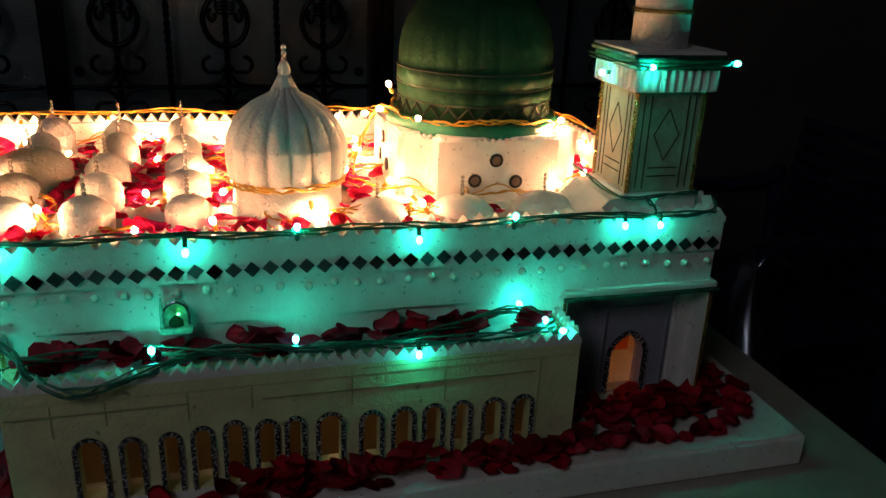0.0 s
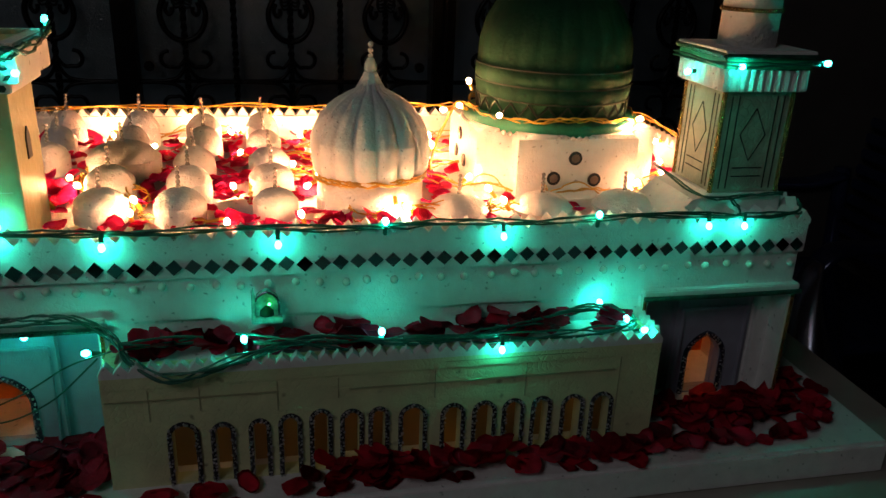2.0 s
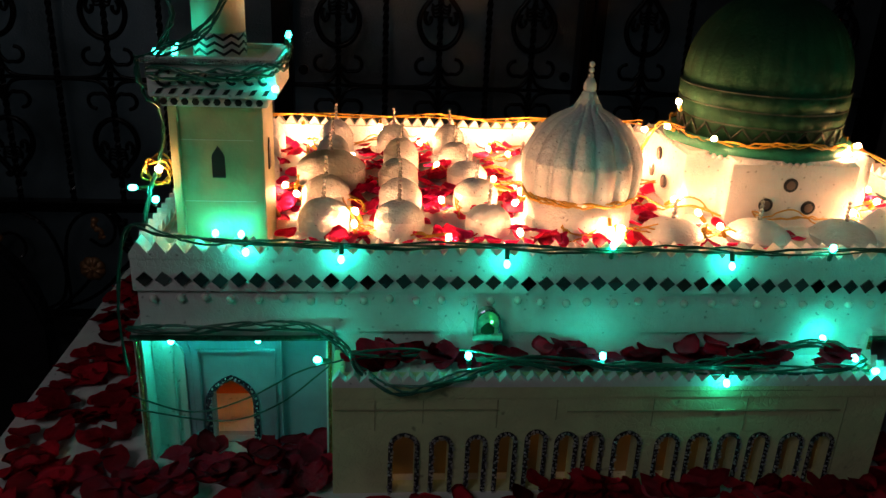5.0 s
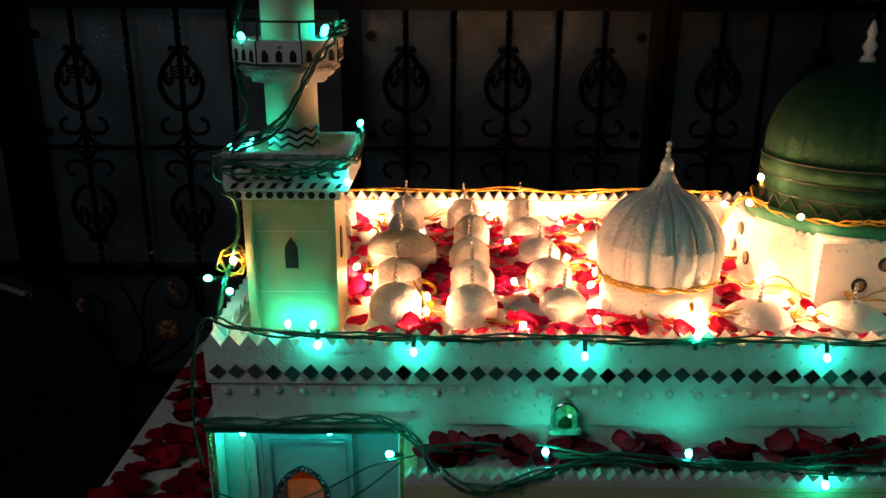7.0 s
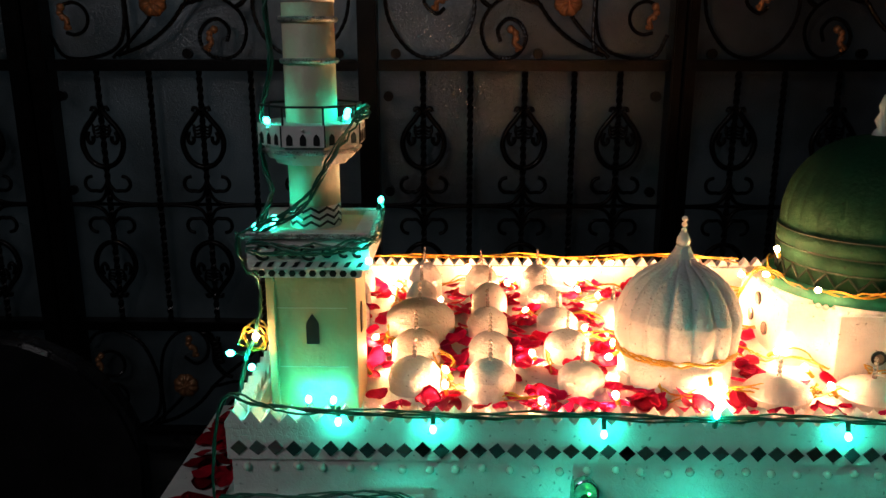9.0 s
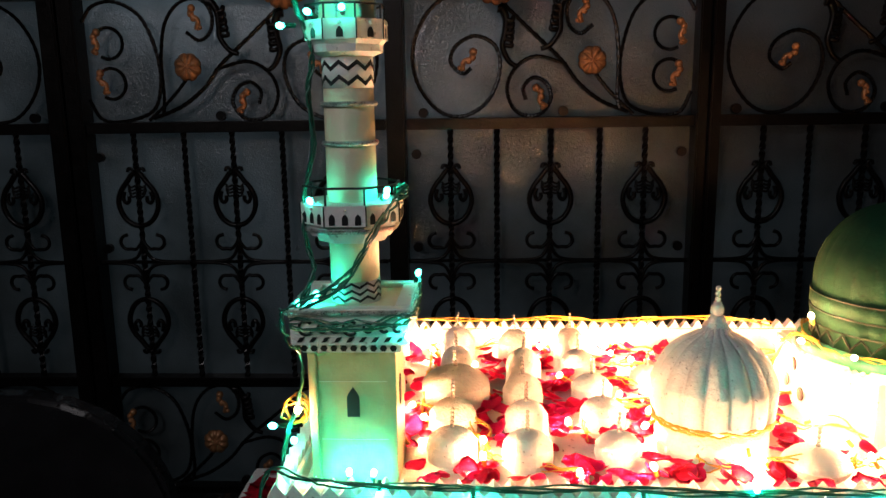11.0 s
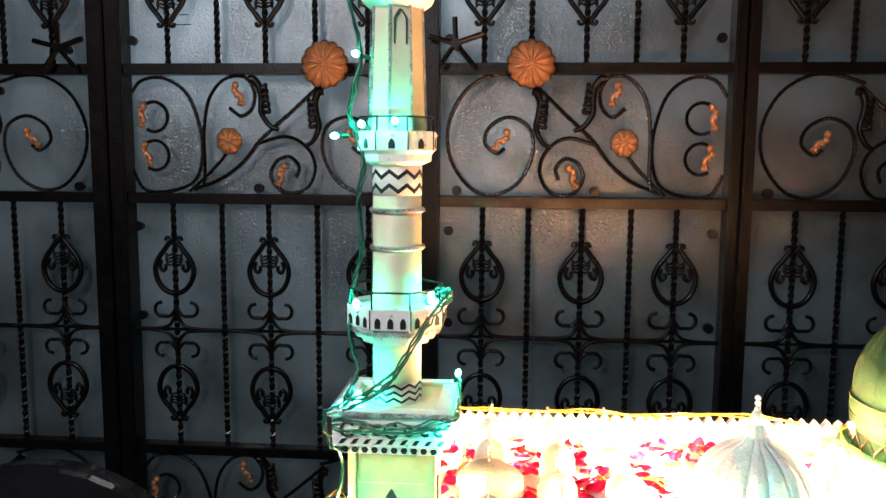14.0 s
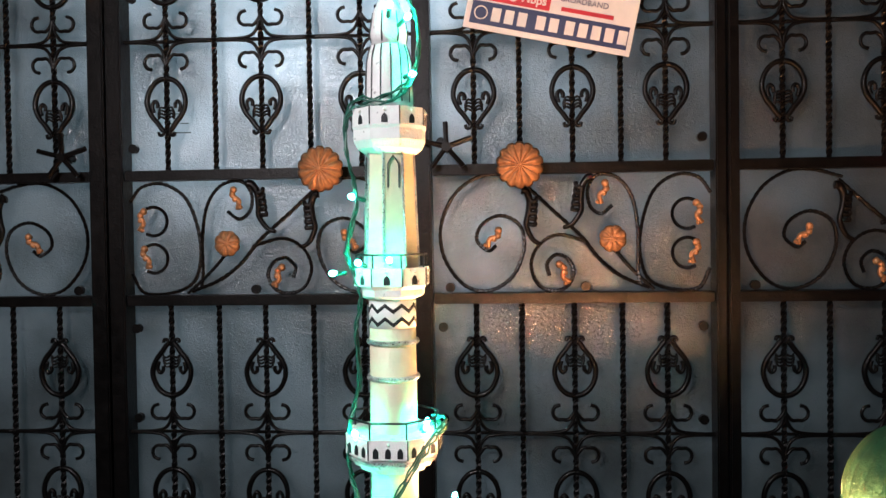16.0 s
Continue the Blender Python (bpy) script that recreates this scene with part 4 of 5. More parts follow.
string_light("green_string_light", [
    [(-0.284, 0.024, 0.200), (-0.277, 0.032, 0.225), (-0.268, 0.036, 0.26), (-0.269, 0.034, 0.285), (-0.276, 0.024, 0.300), (-0.275, 0.022, 0.320), (-0.262, 0.025, 0.325), (-0.255, 0.04, 0.345), (-0.262, 0.045, 0.366), (-0.262, 0.05, 0.40), (-0.254, 0.05, 0.43), (-0.256, 0.052, 0.47), (-0.252, 0.05, 0.50), (-0.262, 0.048, 0.53), (-0.254, 0.05, 0.57), (-0.262, 0.05, 0.61), (-0.256, 0.05, 0.64), (-0.225, 0.04, 0.645), (-0.208, 0.05, 0.665), (-0.206, 0.055, 0.70), (-0.215, 0.06, 0.73)],
    [(-0.262, 0.022, 0.322), (-0.235, 0.036, 0.335), (-0.215, 0.028, 0.365), (-0.196, 0.034, 0.392), (-0.188, 0.05, 0.400), (-0.20, 0.07, 0.398)],
    [(-0.270, 0.016, 0.311), (-0.235, 0.014, 0.309), (-0.200, 0.014, 0.312), (-0.183, 0.018, 0.3155), (-0.182, 0.06, 0.316), (-0.184, 0.104, 0.322)]],
    [((-0.2655, 0.030, 0.3216), (-0.5, -0.4, 0.6)), ((-0.256, 0.040, 0.3206), (0.3, -0.5, 0.6)), ((-0.2555, 0.042, 0.325), (0.3, -0.3, 0.9)), ((-0.1855, 0.100, 0.3275), (0.3, 0.2, 1)), ((-0.1865, 0.016, 0.3015), (0.5, -1, 0.1)),
     ((-0.256, 0.038, 0.394), (-0.3, -0.3, 0.5)), ((-0.204, 0.062, 0.398), (0.3, 0.2, 0.5)), ((-0.203, 0.050, 0.396), (0.3, -0.2, 0.5)),
     ((-0.293, 0.04, 0.2238), (-1, -0.3, 0.1)), ((-0.272, 0.02, 0.2215), (0.2, -0.5, 0.4)), ((-0.2724, 0.045, 0.514), (-1, -0.3, 0)), ((-0.2510, 0.035, 0.522), (-0.3, -0.6, 0.2)), ((-0.2268, 0.030, 0.524), (0.1, -1, 0.3)),
     ((-0.2575, 0.05, 0.572), (-1, -0.3, 0.3)), ((-0.2095, 0.047, 0.663), (0.8, -0.4, 0.2)), ((-0.2125, 0.047, 0.706), (0.7, -0.3, 0.5)), ((-0.225, 0.041, 0.7135), (0.2, -0.6, 0.6)), ((-0.218, 0.045, 0.733), (0.2, -0.4, 0.9))],
    False, "green cable string light wound up the tall minaret", 5, 0.0036)
string_light("green_string_light", [
    [(0.302, 0.080, 0.312), (0.303, 0.01, 0.313), (0.345, 0.005, 0.312), (0.383, 0.008, 0.313), (0.40, 0.02, 0.312)],
    [(0.300, 0.085, 0.214), (0.307, 0.012, 0.209), (0.345, 0.008, 0.207), (0.379, 0.010, 0.209)],
    [(0.330, 0.007, 0.207), (0.336, 0.002, 0.200), (0.334, -0.004, 0.194)]],
    [((0.302, 0.052, 0.300), (-1, -0.3, 0)), ((0.3195, 0.004, 0.311), (0, -1, 0.2)), ((0.400, 0.015, 0.3125), (1, -0.2, 0.1))],
    False, "green cable string light wound round the carved tower", 2, 0.0016)


def wander(x, y, seed, n=7, step=0.03, box_=(-0.19, 0.30, 0.062, 0.345)):
    r = random.Random(seed)
    a = r.uniform(0, 6.28)
    out = []
    for i in range(n):
        out.append((x, y, DECK + 0.003 + r.uniform(0, 0.012)))
        a += r.uniform(-0.9, 0.9)
        x = min(max(x + step * math.cos(a), box_[0]), box_[1])
        y = min(max(y + step * 0.8 * math.sin(a), box_[2]), box_[3])
    return out


WARM_SPOTS = [(-0.199, 0.165), (-0.186, 0.131), (-0.135, 0.083), (-0.135, 0.061), (-0.143, 0.274), (-0.072, 0.331), (-0.059, 0.239), (-0.062, 0.132), (-0.063, 0.04), (-0.008, 0.043), (0.01, 0.350), (0.001, 0.304), (-0.01, 0.182), (0.009, 0.145), (-0.195, 0.341), (-0.202, 0.094), (0.136, 0.273), (0.134, 0.242), (0.078, 0.062), (0.155, 0.1), (0.297, 0.106), (0.357, 0.182), (0.302, 0.089), (0.145, 0.131), (0.025, 0.212), (0.157, 0.058), (-0.19, 0.32), (-0.066, 0.345), (0.02, 0.29), (0.112, 0.18), (0.118, 0.25), (0.14, 0.3), (0.335, 0.19), (0.345, 0.25), (0.3, 0.325), (0.212, 0.33), (0.08, 0.19), (0.045, 0.2), (0.333, 0.13)]
runs = [wander(x, y, 40 + i, 8) for i, (x, y) in enumerate(WARM_SPOTS[::2])]
rnd = random.Random(8)
bulbs = [((x, y, DECK + 0.011 + rnd.uniform(0, 0.006)), (rnd.uniform(-1, 1), rnd.uniform(-1, 0.4), 1)) for x, y in WARM_SPOTS]
string_light("yellow_string_light", runs, bulbs, True, "yellow cable string light heaped between the roof domes", 3, 0.0036, 0.0007)
string_light("yellow_string_light", [
    [(-0.28, 0.366, 0.207), (-0.2, 0.366, 0.212), (-0.12, 0.366, 0.209), (-0.05, 0.366, 0.2125), (0.02, 0.366, 0.209), (0.09, 0.366, 0.213), (0.15, 0.36, 0.212), (0.165, 0.30, 0.225)],
    [(0.36, 0.36, 0.209), (0.39, 0.34, 0.208), (0.392, 0.27, 0.211), (0.391, 0.18, 0.207), (0.391, 0.10, 0.207)]],
    [((-0.115, 0.352, 0.2015), (0, -1, -0.6)), ((-0.03, 0.352, 0.2), (0, -1, -0.6)), ((0.045, 0.355, 0.207), (0, -1, 0.3)), ((0.128, 0.35, 0.2065), (0, -1, 0)), ((-0.2, 0.352, 0.198), (0, -1, -0.6)),
     ((0.380, 0.30, 0.199), (-1, -0.3, 0)), ((0.379, 0.24, 0.196), (-1, -0.3, 0)), ((0.379, 0.17, 0.195), (-1, -0.3, 0))],
    True, "yellow cable string light laid along the back parapet", 3, 0.002, 0.0008)
ring = [(CX + 0.0478 * math.cos(radians(a)), CY + 0.0478 * math.sin(radians(a)), 0.2045 + 0.0025 * math.cos(radians(a + 70))) for a in range(0, 361, 20)]
string_light("yellow_string_light", [ring], [((CX + 0.015, CY - 0.0535, 0.188), (0.1, -0.5, -1)), ((CX + 0.024, CY - 0.050, 0.182), (0.3, -0.5, -1)), ((CX - 0.053, CY + 0.004, 0.192), (-1, -0.2, -0.5))], True, "yellow cable wound round the ribbed dome", 5, 0.002, 0.0008)
ring = [(GX + 0.0795 * math.cos(radians(a)), GY + 0.0795 * math.sin(radians(a)), 0.2445 + 0.003 * math.sin(radians(3 * a))) for a in range(0, 361, 15)]
string_light("yellow_string_light", [ring, [(0.160, 0.17, 0.247), (0.148, 0.19, 0.250), (0.138, 0.20, 0.23), (0.125, 0.20, 0.2), (0.12, 0.19, 0.165)]],
    [((0.149, 0.165, 0.273), (-0.4, -0.4, 0.8)), ((0.140, 0.160, 0.2516), (-0.8, -0.4, 0.4)), ((0.1655, 0.116, 0.2515), (-0.4, -1, 0.3)), ((0.2898, 0.122, 0.2397), (0.6, -0.7, 0.1)), ((0.309, 0.140, 0.2425), (0.6, -0.7, 0.3)), ((0.1334, 0.2, 0.2395), (-1, -0.2, 0))], True, "yellow cable wound round the foot of the green dome", 3, 0.002, 0.0008)
string_light("yellow_string_light", [[(-0.274 + (0.010 + 0.0015 * math.sin(i * 2.3)) * math.cos(i * 0.9), 0.040 + 0.008 * math.sin(i * 0.5), 0.2365 + (0.008 + 0.002 * math.sin(i * 1.7)) * math.sin(i * 0.9)) for i in range(26)]],
    [((-0.270, 0.028, 0.2415), (0.2, -0.6, 0.6))], True, "coil of yellow cable beside the cream tower", 1, 0.0015, 0.0007)

# unseen fill bulbs added inside the arcade block to brighten its windows
BULB_ARCADE_FILL = material("arcade_fill_bulb", (1, 0.7, 0.4), emit=(1.0, 0.66, 0.36), watts=34)
for x in (-0.09, 0.0, 0.09, 0.18):
    part("unseen_room_bulb", ball(0.003, 8, 6, (x, BY + 0.0175, 0.094)), BULB_ARCADE_FILL, block)


# ---- rose petals ----
def petal_mesh(seed, mat, size):
    r = random.Random(seed)
    b = bmesh.new()
    rings, seg = 3, 14
    c = b.verts.new((0, 0, 0))
    prev = None
    lob = [1 + 0.12 * math.sin(2 * i * 6.283 / seg + seed) + r.uniform(-0.06, 0.06) for i in range(seg)]
    cup = r.uniform(0.12, 0.42)
    for k in range(1, rings + 1):
        ring = []
        for i in range(seg):
            a = 2 * math.pi * i / seg
            rad = size * k / rings * lob[i] * (1 + 0.18 * math.cos(a))
            x, y = rad * math.cos(a), rad * math.sin(a) * 0.86
            q = (rad / size) ** 2
            z = size * (cup * q * (0.5 + 0.5 * math.cos(a - 0.6)) + 0.10 * math.sin(3 * a + seed) * q + r.uniform(-0.03, 0.03))
            ring.append(b.verts.new((x, y, z)))
        for i in range(seg):
            j = (i + 1) % seg
            if prev:
                b.faces.new((prev[i], prev[j], ring[j], ring[i]))
            else:
                b.faces.new((c, ring[i], ring[j]))
        prev = ring
    bmesh.ops.solidify(b, geom=b.faces[:], thickness=0.0004)
    lowest = min(v.co.z for v in b.verts)
    for v in b.verts:
        v.co.z -= lowest
    return mesh_of(b, "rose_petal", mat, True)


PET = [petal_mesh(i, PETAL, 0.0098 + 0.0011 * (i % 4)) for i in range(9)]
PETP = [petal_mesh(20 + i, PETAL_PINK, 0.0080 + 0.001 * (i % 3)) for i in range(6)]
prnd = random.Random(21)


roof_petals, side_petals = bmesh.new(), bmesh.new()


def petal(x, y, z, pink, tilt=10, s=1.0, heap=None):
    me = prnd.choice(PETP if pink else PET)
    k = s * prnd.uniform(0.75, 1.2)
    m = pose(x, y, z + 0.0004, prnd.uniform(-tilt, tilt), prnd.uniform(-tilt, tilt), prnd.uniform(0, 360)) @ Matrix.Scale(k, 4)
    heap = roof_petals if pink else heap
    if heap is not None:
        n0 = len(heap.verts)
        heap.from_mesh(me)
        heap.verts.ensure_lookup_table()
        bmesh.ops.transform(heap, matrix=m, verts=heap.verts[n0:])
        return
    ob = new("rose_petal", me)
    ob.matrix_basis = m
    tagged(ob, "dark red rose petal strewn on white foam", "petal", "strewn rose petals")


def scatter(n, x0, x1, y0, y1, z, pink=False, pile=0.006, s=1.0, skip=None, heap=None):
    for _ in range(n):
        for _ in range(20):
            x, y = prnd.uniform(x0, x1), prnd.uniform(y0, y1)
            if not (skip and skip(x, y)):
                break
        petal(x, y, z + prnd.uniform(0, pile), pink, s=s, heap=heap)


scatter(46, -0.388, -0.152, -0.070, -0.012, SLAB, pile=0.010, heap=side_petals)
scatter(44, -0.394, -0.300, -0.066, 0.06, SLAB, pile=0.009, heap=side_petals)
scatter(44, -0.280, -0.156, -0.045, 0.016, SLAB, pile=0.008, heap=side_petals)
scatter(22, 0.272, 0.392, -0.030, 0.016, SLAB, pile=0.008, heap=side_petals)
scatter(170, -0.398, -0.296, 0.05, 0.366, SLAB, pile=0.010, heap=side_petals)
scatter(40, 0.404, 0.450, -0.03, 0.19, SLAB, pile=0.008, heap=side_petals)
scatter(18, 0.275, 0.40, -0.050, 0.004, SLAB, pile=0.008, heap=side_petals)
PETAL_HEAP = material("heaped_rose_petal", (0.58, 0.010, 0.035), 0.6, spec=0.2, spread=0.25, scale=120, colour2=(0.28, 0.004, 0.014), island=True, pieces=True, bump=0.4, bump_scale=300)
tagged(part("side_rose_petals", side_petals, PETAL_HEAP, smooth=True), "dark red rose petals heaped along the sides of the base", "petals", kind="stuff")
scatter(14, -0.20, -0.156, -0.055, -0.008, SLAB + 0.004, pile=0.012)
scatter(30, -0.12, 0.25, -0.066, -0.054, SLAB, pile=0.006)
scatter(46, 0.00, 0.26, -0.064, -0.053, SLAB + 0.002, pile=0.016)
scatter(9, -0.12, 0.25, -0.072, -0.064, SLAB, pile=0.002, s=0.8)
scatter(40, 0.268, 0.425, -0.062, 0.004, SLAB, pile=0.009)
scatter(30, 0.404, 0.446, -0.045, 0.13, SLAB, pile=0.007)
scatter(9, 0.405, 0.448, 0.10, 0.24, SLAB)
petal(0.395, -0.125, TZ, False)
scatter(84, -0.135, 0.245, -0.027, -0.006, BZ - 0.002, pile=0.012, s=0.92)
solid = [(x, y, r + 0.006) for x, y, r, _ in GRID] + [(CX, CY, 0.053), (0.1215, 0.068, 0.029), (0.193, 0.066, 0.029), (0.267, 0.066, 0.029)]


def blocked(x, y):
    return any(math.hypot(x - a, y - c) < r for a, c, r in solid) or (abs(x - GX) < 0.094 and abs(y - GY) < 0.094) or (x < -0.19 and y < 0.10) or (x > 0.27 and y < 0.09)


scatter(420, -0.265, 0.12, 0.032, 0.350, DECK, True, 0.006, 0.95, blocked)
scatter(110, 0.085, 0.375, 0.030, 0.350, DECK, True, 0.006, 0.95, blocked)
tagged(part("roof_rose_petals", roof_petals, PETAL_PINK, smooth=True), "pink-red rose petals heaped between the roof domes", "petals", kind="stuff")

# small picture stuck on the wall above the arcade roof
pic = empty("blinking_badge", "small rounded plastic badge with lit coloured diode", "badge", at=(-0.036, -0.004, 0.128))
BADGE = material("iridescent_plastic", (0.25, 0.5, 0.42), 0.15, spread=0.5, scale=160, coat=0.8)
part("badge_spire", lathe([(0.0016, 0.0), (0.0014, 0.020), (0.0003, 0.027)], 8, at=(-0.0092, -0.005, 0.0)), BADGE, pic)
part("badge_foot", box((-0.011, -0.008, -0.001), (0.011, -0.001, 0.004), 0.0006), BADGE, pic)
part("badge_body", prism(arch(0, 0.0088, 0.0, 0.0225, point=0.1), -0.004, 0.0035), BADGE, pic)
part("badge_rim", tube([(x, -0.0042, z) for x, z in arch(0, 0.0088, 0.0, 0.0225, point=0.1)], 0.0009, 5, 1, raw=True), CHROME, pic)
part("badge_shape", lathe([(0.006, 0.0), (0.0055, 0.007), (0.002, 0.012), (0.0005, 0.015)], 12, at=(0, -0.0015, 0.001)), DOME_GREEN, pic, smooth=True)
part("diode", ball(0.0011, 8, 6, (0.002, -0.0085, 0.015)), material("green_diode", (0.1, 1, 0.2), emit=(0.05, 1, 0.1), watts=30), pic)

# ---- iron gate ----
YG = 1.255
gate = empty("iron_gate", "black wrought-iron gate with scrolls and copper rosettes before frosted glass", "gate", at=(0, YG, 0))
RA, RB, RC, RD = (0.674, 0.698), (0.384, 0.408), (-0.212, -0.190), (1.285, 1.309)
MIDL, MIDU = 0.087, 0.998


def gpart(name, bm, mat=None, label="", parent=None):
    bmesh.ops.translate(bm, verts=bm.verts, vec=(0, 0, 0))
    return part(name, bm, mat or IRON, parent or gate, label)


def scroll(cx, cz, r, a0, a1, turns_in=0.0, n=24, y=0.0):
    """Points along a spiral that runs from angle a0 to a1 (degrees) while its radius shrinks."""
    out = []
    for i in range(n + 1):
        t = i / n
        a = radians(a0 + (a1 - a0) * t)
        rr_ = r * (1 - turns_in * t)
        out.append((cx + rr_ * math.cos(a), y, cz + rr_ * math.sin(a)))
    return out


def twisted(x, z0, z1, w=0.0068):
    """A square bar with a twist, as a stack of turned rings."""
    b = bmesh.new()
    n = max(6, int((z1 - z0) / 0.007))
    prev = None
    for i in range(n + 1):
        a = i * 0.62
        ring = [b.verts.new((x + w * math.cos(a + k * math.pi / 2), w * math.sin(a + k * math.pi / 2), z0 + (z1 - z0) * i / n)) for k in range(4)]
        if prev:
            for k in range(4):
                b.faces.new((prev[k], prev[(k + 1) % 4], ring[(k + 1) % 4], ring[k]))
        prev = ring
    return b


def lyre_mesh():
    """The cast lyre ornament: two bowed sides, inner leaf curls, a crown and a foot; hangs below its origin."""
    b = bmesh.new()
    for s in (-1, 1):
        tube([(s * 0.006, 0, 0.004), (s * 0.012, 0, -0.002), (s * 0.022, 0, -0.016), (s * 0.036, 0, -0.034), (s * 0.045, 0, -0.056), (s * 0.044, 0, -0.078), (s * 0.034, 0, -0.100), (s * 0.018, 0, -0.114), (0, 0, -0.119)], 0.0062, 6, 5, b)
        tube([(s * 0.006, 0, 0.004), (s * 0.010, 0, 0.012), (s * 0.017, 0, 0.012), (s * 0.019, 0, 0.005)], 0.0042, 6, 4, b)
        tube([(s * 0.030, 0, -0.040), (s * 0.034, 0, -0.056), (s * 0.028, 0, -0.066), (s * 0.021, 0, -0.060), (s * 0.021, 0, -0.050)], 0.0046, 6, 5, b)
        for k in range(4):
            tube([(s * 0.004, 0, -0.026 - 0.008 * k), (s * 0.014, -0.002, -0.030 - 0.007 * k), (s * 0.020, 0, -0.024 - 0.004 * k)], 0.0026, 5, 3, b)
    return b


LYRE = mesh_of(lyre_mesh(), "lyre", IRON, True)
b = bmesh.new()
for s in (-1, 1):
    tube([(0, 0, 0), (s * 0.004, 0, -0.012), (s * 0.016, 0, -0.026)] + [(s * (0.034 + 0.017 * math.cos(radians(a))), 0, -0.010 + 0.017 * math.sin(radians(a))) for a in (250, 290, 330, 10, 50, 90)], 0.0042, 6, 4, b)
    tube([(0, 0, 0), (s * 0.006, 0, -0.030), (s * 0.022, 0, -0.050), (s * 0.055, 0, -0.056), (s * 0.112, 0, -0.057)], 0.0042, 6, 5, b)
CURL = mesh_of(b, "c_scroll", IRON, True)


def fluted_disc(r, lobes, depth, boss, name):
    """A cast flower: one dished disc with radial flutes, a scalloped rim and a boss in its middle."""
    b = bmesh.new()
    seg, rows = lobes * 6, 9
    prev = None
    for k in range(rows + 1):
        t = k / rows
        ring = []
        for i in range(seg):
            a = 2 * math.pi * i / seg
            fl = abs(math.sin(lobes * a / 2)) ** 0.6
            rad = r * t * (0.90 + 0.10 * fl if t > 0.6 else 1.0)
            lift = depth * (math.sin(math.pi * min(1.0, t * 1.05)) ** 0.7) * (0.45 + 0.55 * fl) + (boss * (1 - (t / 0.22) ** 2) if t < 0.22 else 0)
            ring.append(b.verts.new((rad * math.cos(a), -lift - 0.002, rad * math.sin(a))) if k else None)
        if k == 0:
            centre = b.verts.new((0, -boss - 0.002, 0))
        elif k == 1:
            for i in range(seg):
                b.faces.new((centre, ring[i], ring[(i + 1) % seg]))
        else:
            for i in range(seg):
                b.faces.new((prev[i], prev[(i + 1) % seg], ring[(i + 1) % seg], ring[i]))
        prev = ring
    back = b.verts.new((0, 0.004, 0))
    for i in range(seg):
        b.faces.new((prev[i], prev[(i + 1) % seg], back))
    return mesh_of(b, name, COPPER, True)


ROSETTE = fluted_disc(0.052, 14, 0.016, 0.014, "rosette")
SMALL_ROSE = fluted_disc(0.031, 8, 0.011, 0.013, "small_rosette")
b = bmesh.new()
for k in range(5):
    ball(0.0085 - 0.0009 * k, 8, 6, (0.006 * math.sin(k * 1.3), -0.003, -0.011 * k), b)
tube([(0, 0, 0.006), (0.006, -0.003, -0.012), (-0.005, -0.003, -0.028), (0.004, 0, -0.046)], 0.0055, 6, 4, b)
LEAF_TIP = mesh_of(b, "leaf_tip", COPPER, True)
b = bmesh.new()
tube([(0.016, 0, 0.014), (0.006, 0, 0.010), (0.000, 0, -0.012), (0.006, 0, -0.040), (0.014, 0, -0.066), (0.004, 0, -0.098), (-0.012, 0, -0.112)], 0.0098, 7, 5, b, taper=0.5)
for k in range(5):
    y0 = -0.012 - 0.013 * k
    tube([(0.002 + 0.002 * k, 0, y0), (-0.010 + 0.001 * k, -0.003, y0 - 0.004), (-0.017 + 0.003 * k, 0, y0 + 0.006)], 0.0080 - 0.0006 * k, 6, 3, b, taper=0.4)
LEAF = mesh_of(b, "acanthus_leaf", IRON, True)


def gshared(name, me, x, z, rot=0.0, flip=False, mirror=False, y=0.0):
    m = pose(x, y, z, 0, rot, 0) @ Matrix.Diagonal((-1 if mirror else 1, 1, -1 if flip else 1, 1))
    return shared(name, me, m, gate)


def lug_disc(x, z, r=0.011):
    return prism([(x + r * math.cos(k * math.pi / 6), z + r * math.sin(k * math.pi / 6)) for k in range(12)], -0.006, 0.006)


def rail(x0, x1, z, depth=0.018):
    gpart("rail", box((x0, -depth, z[0]), (x1, depth, z[1]), 0.002))


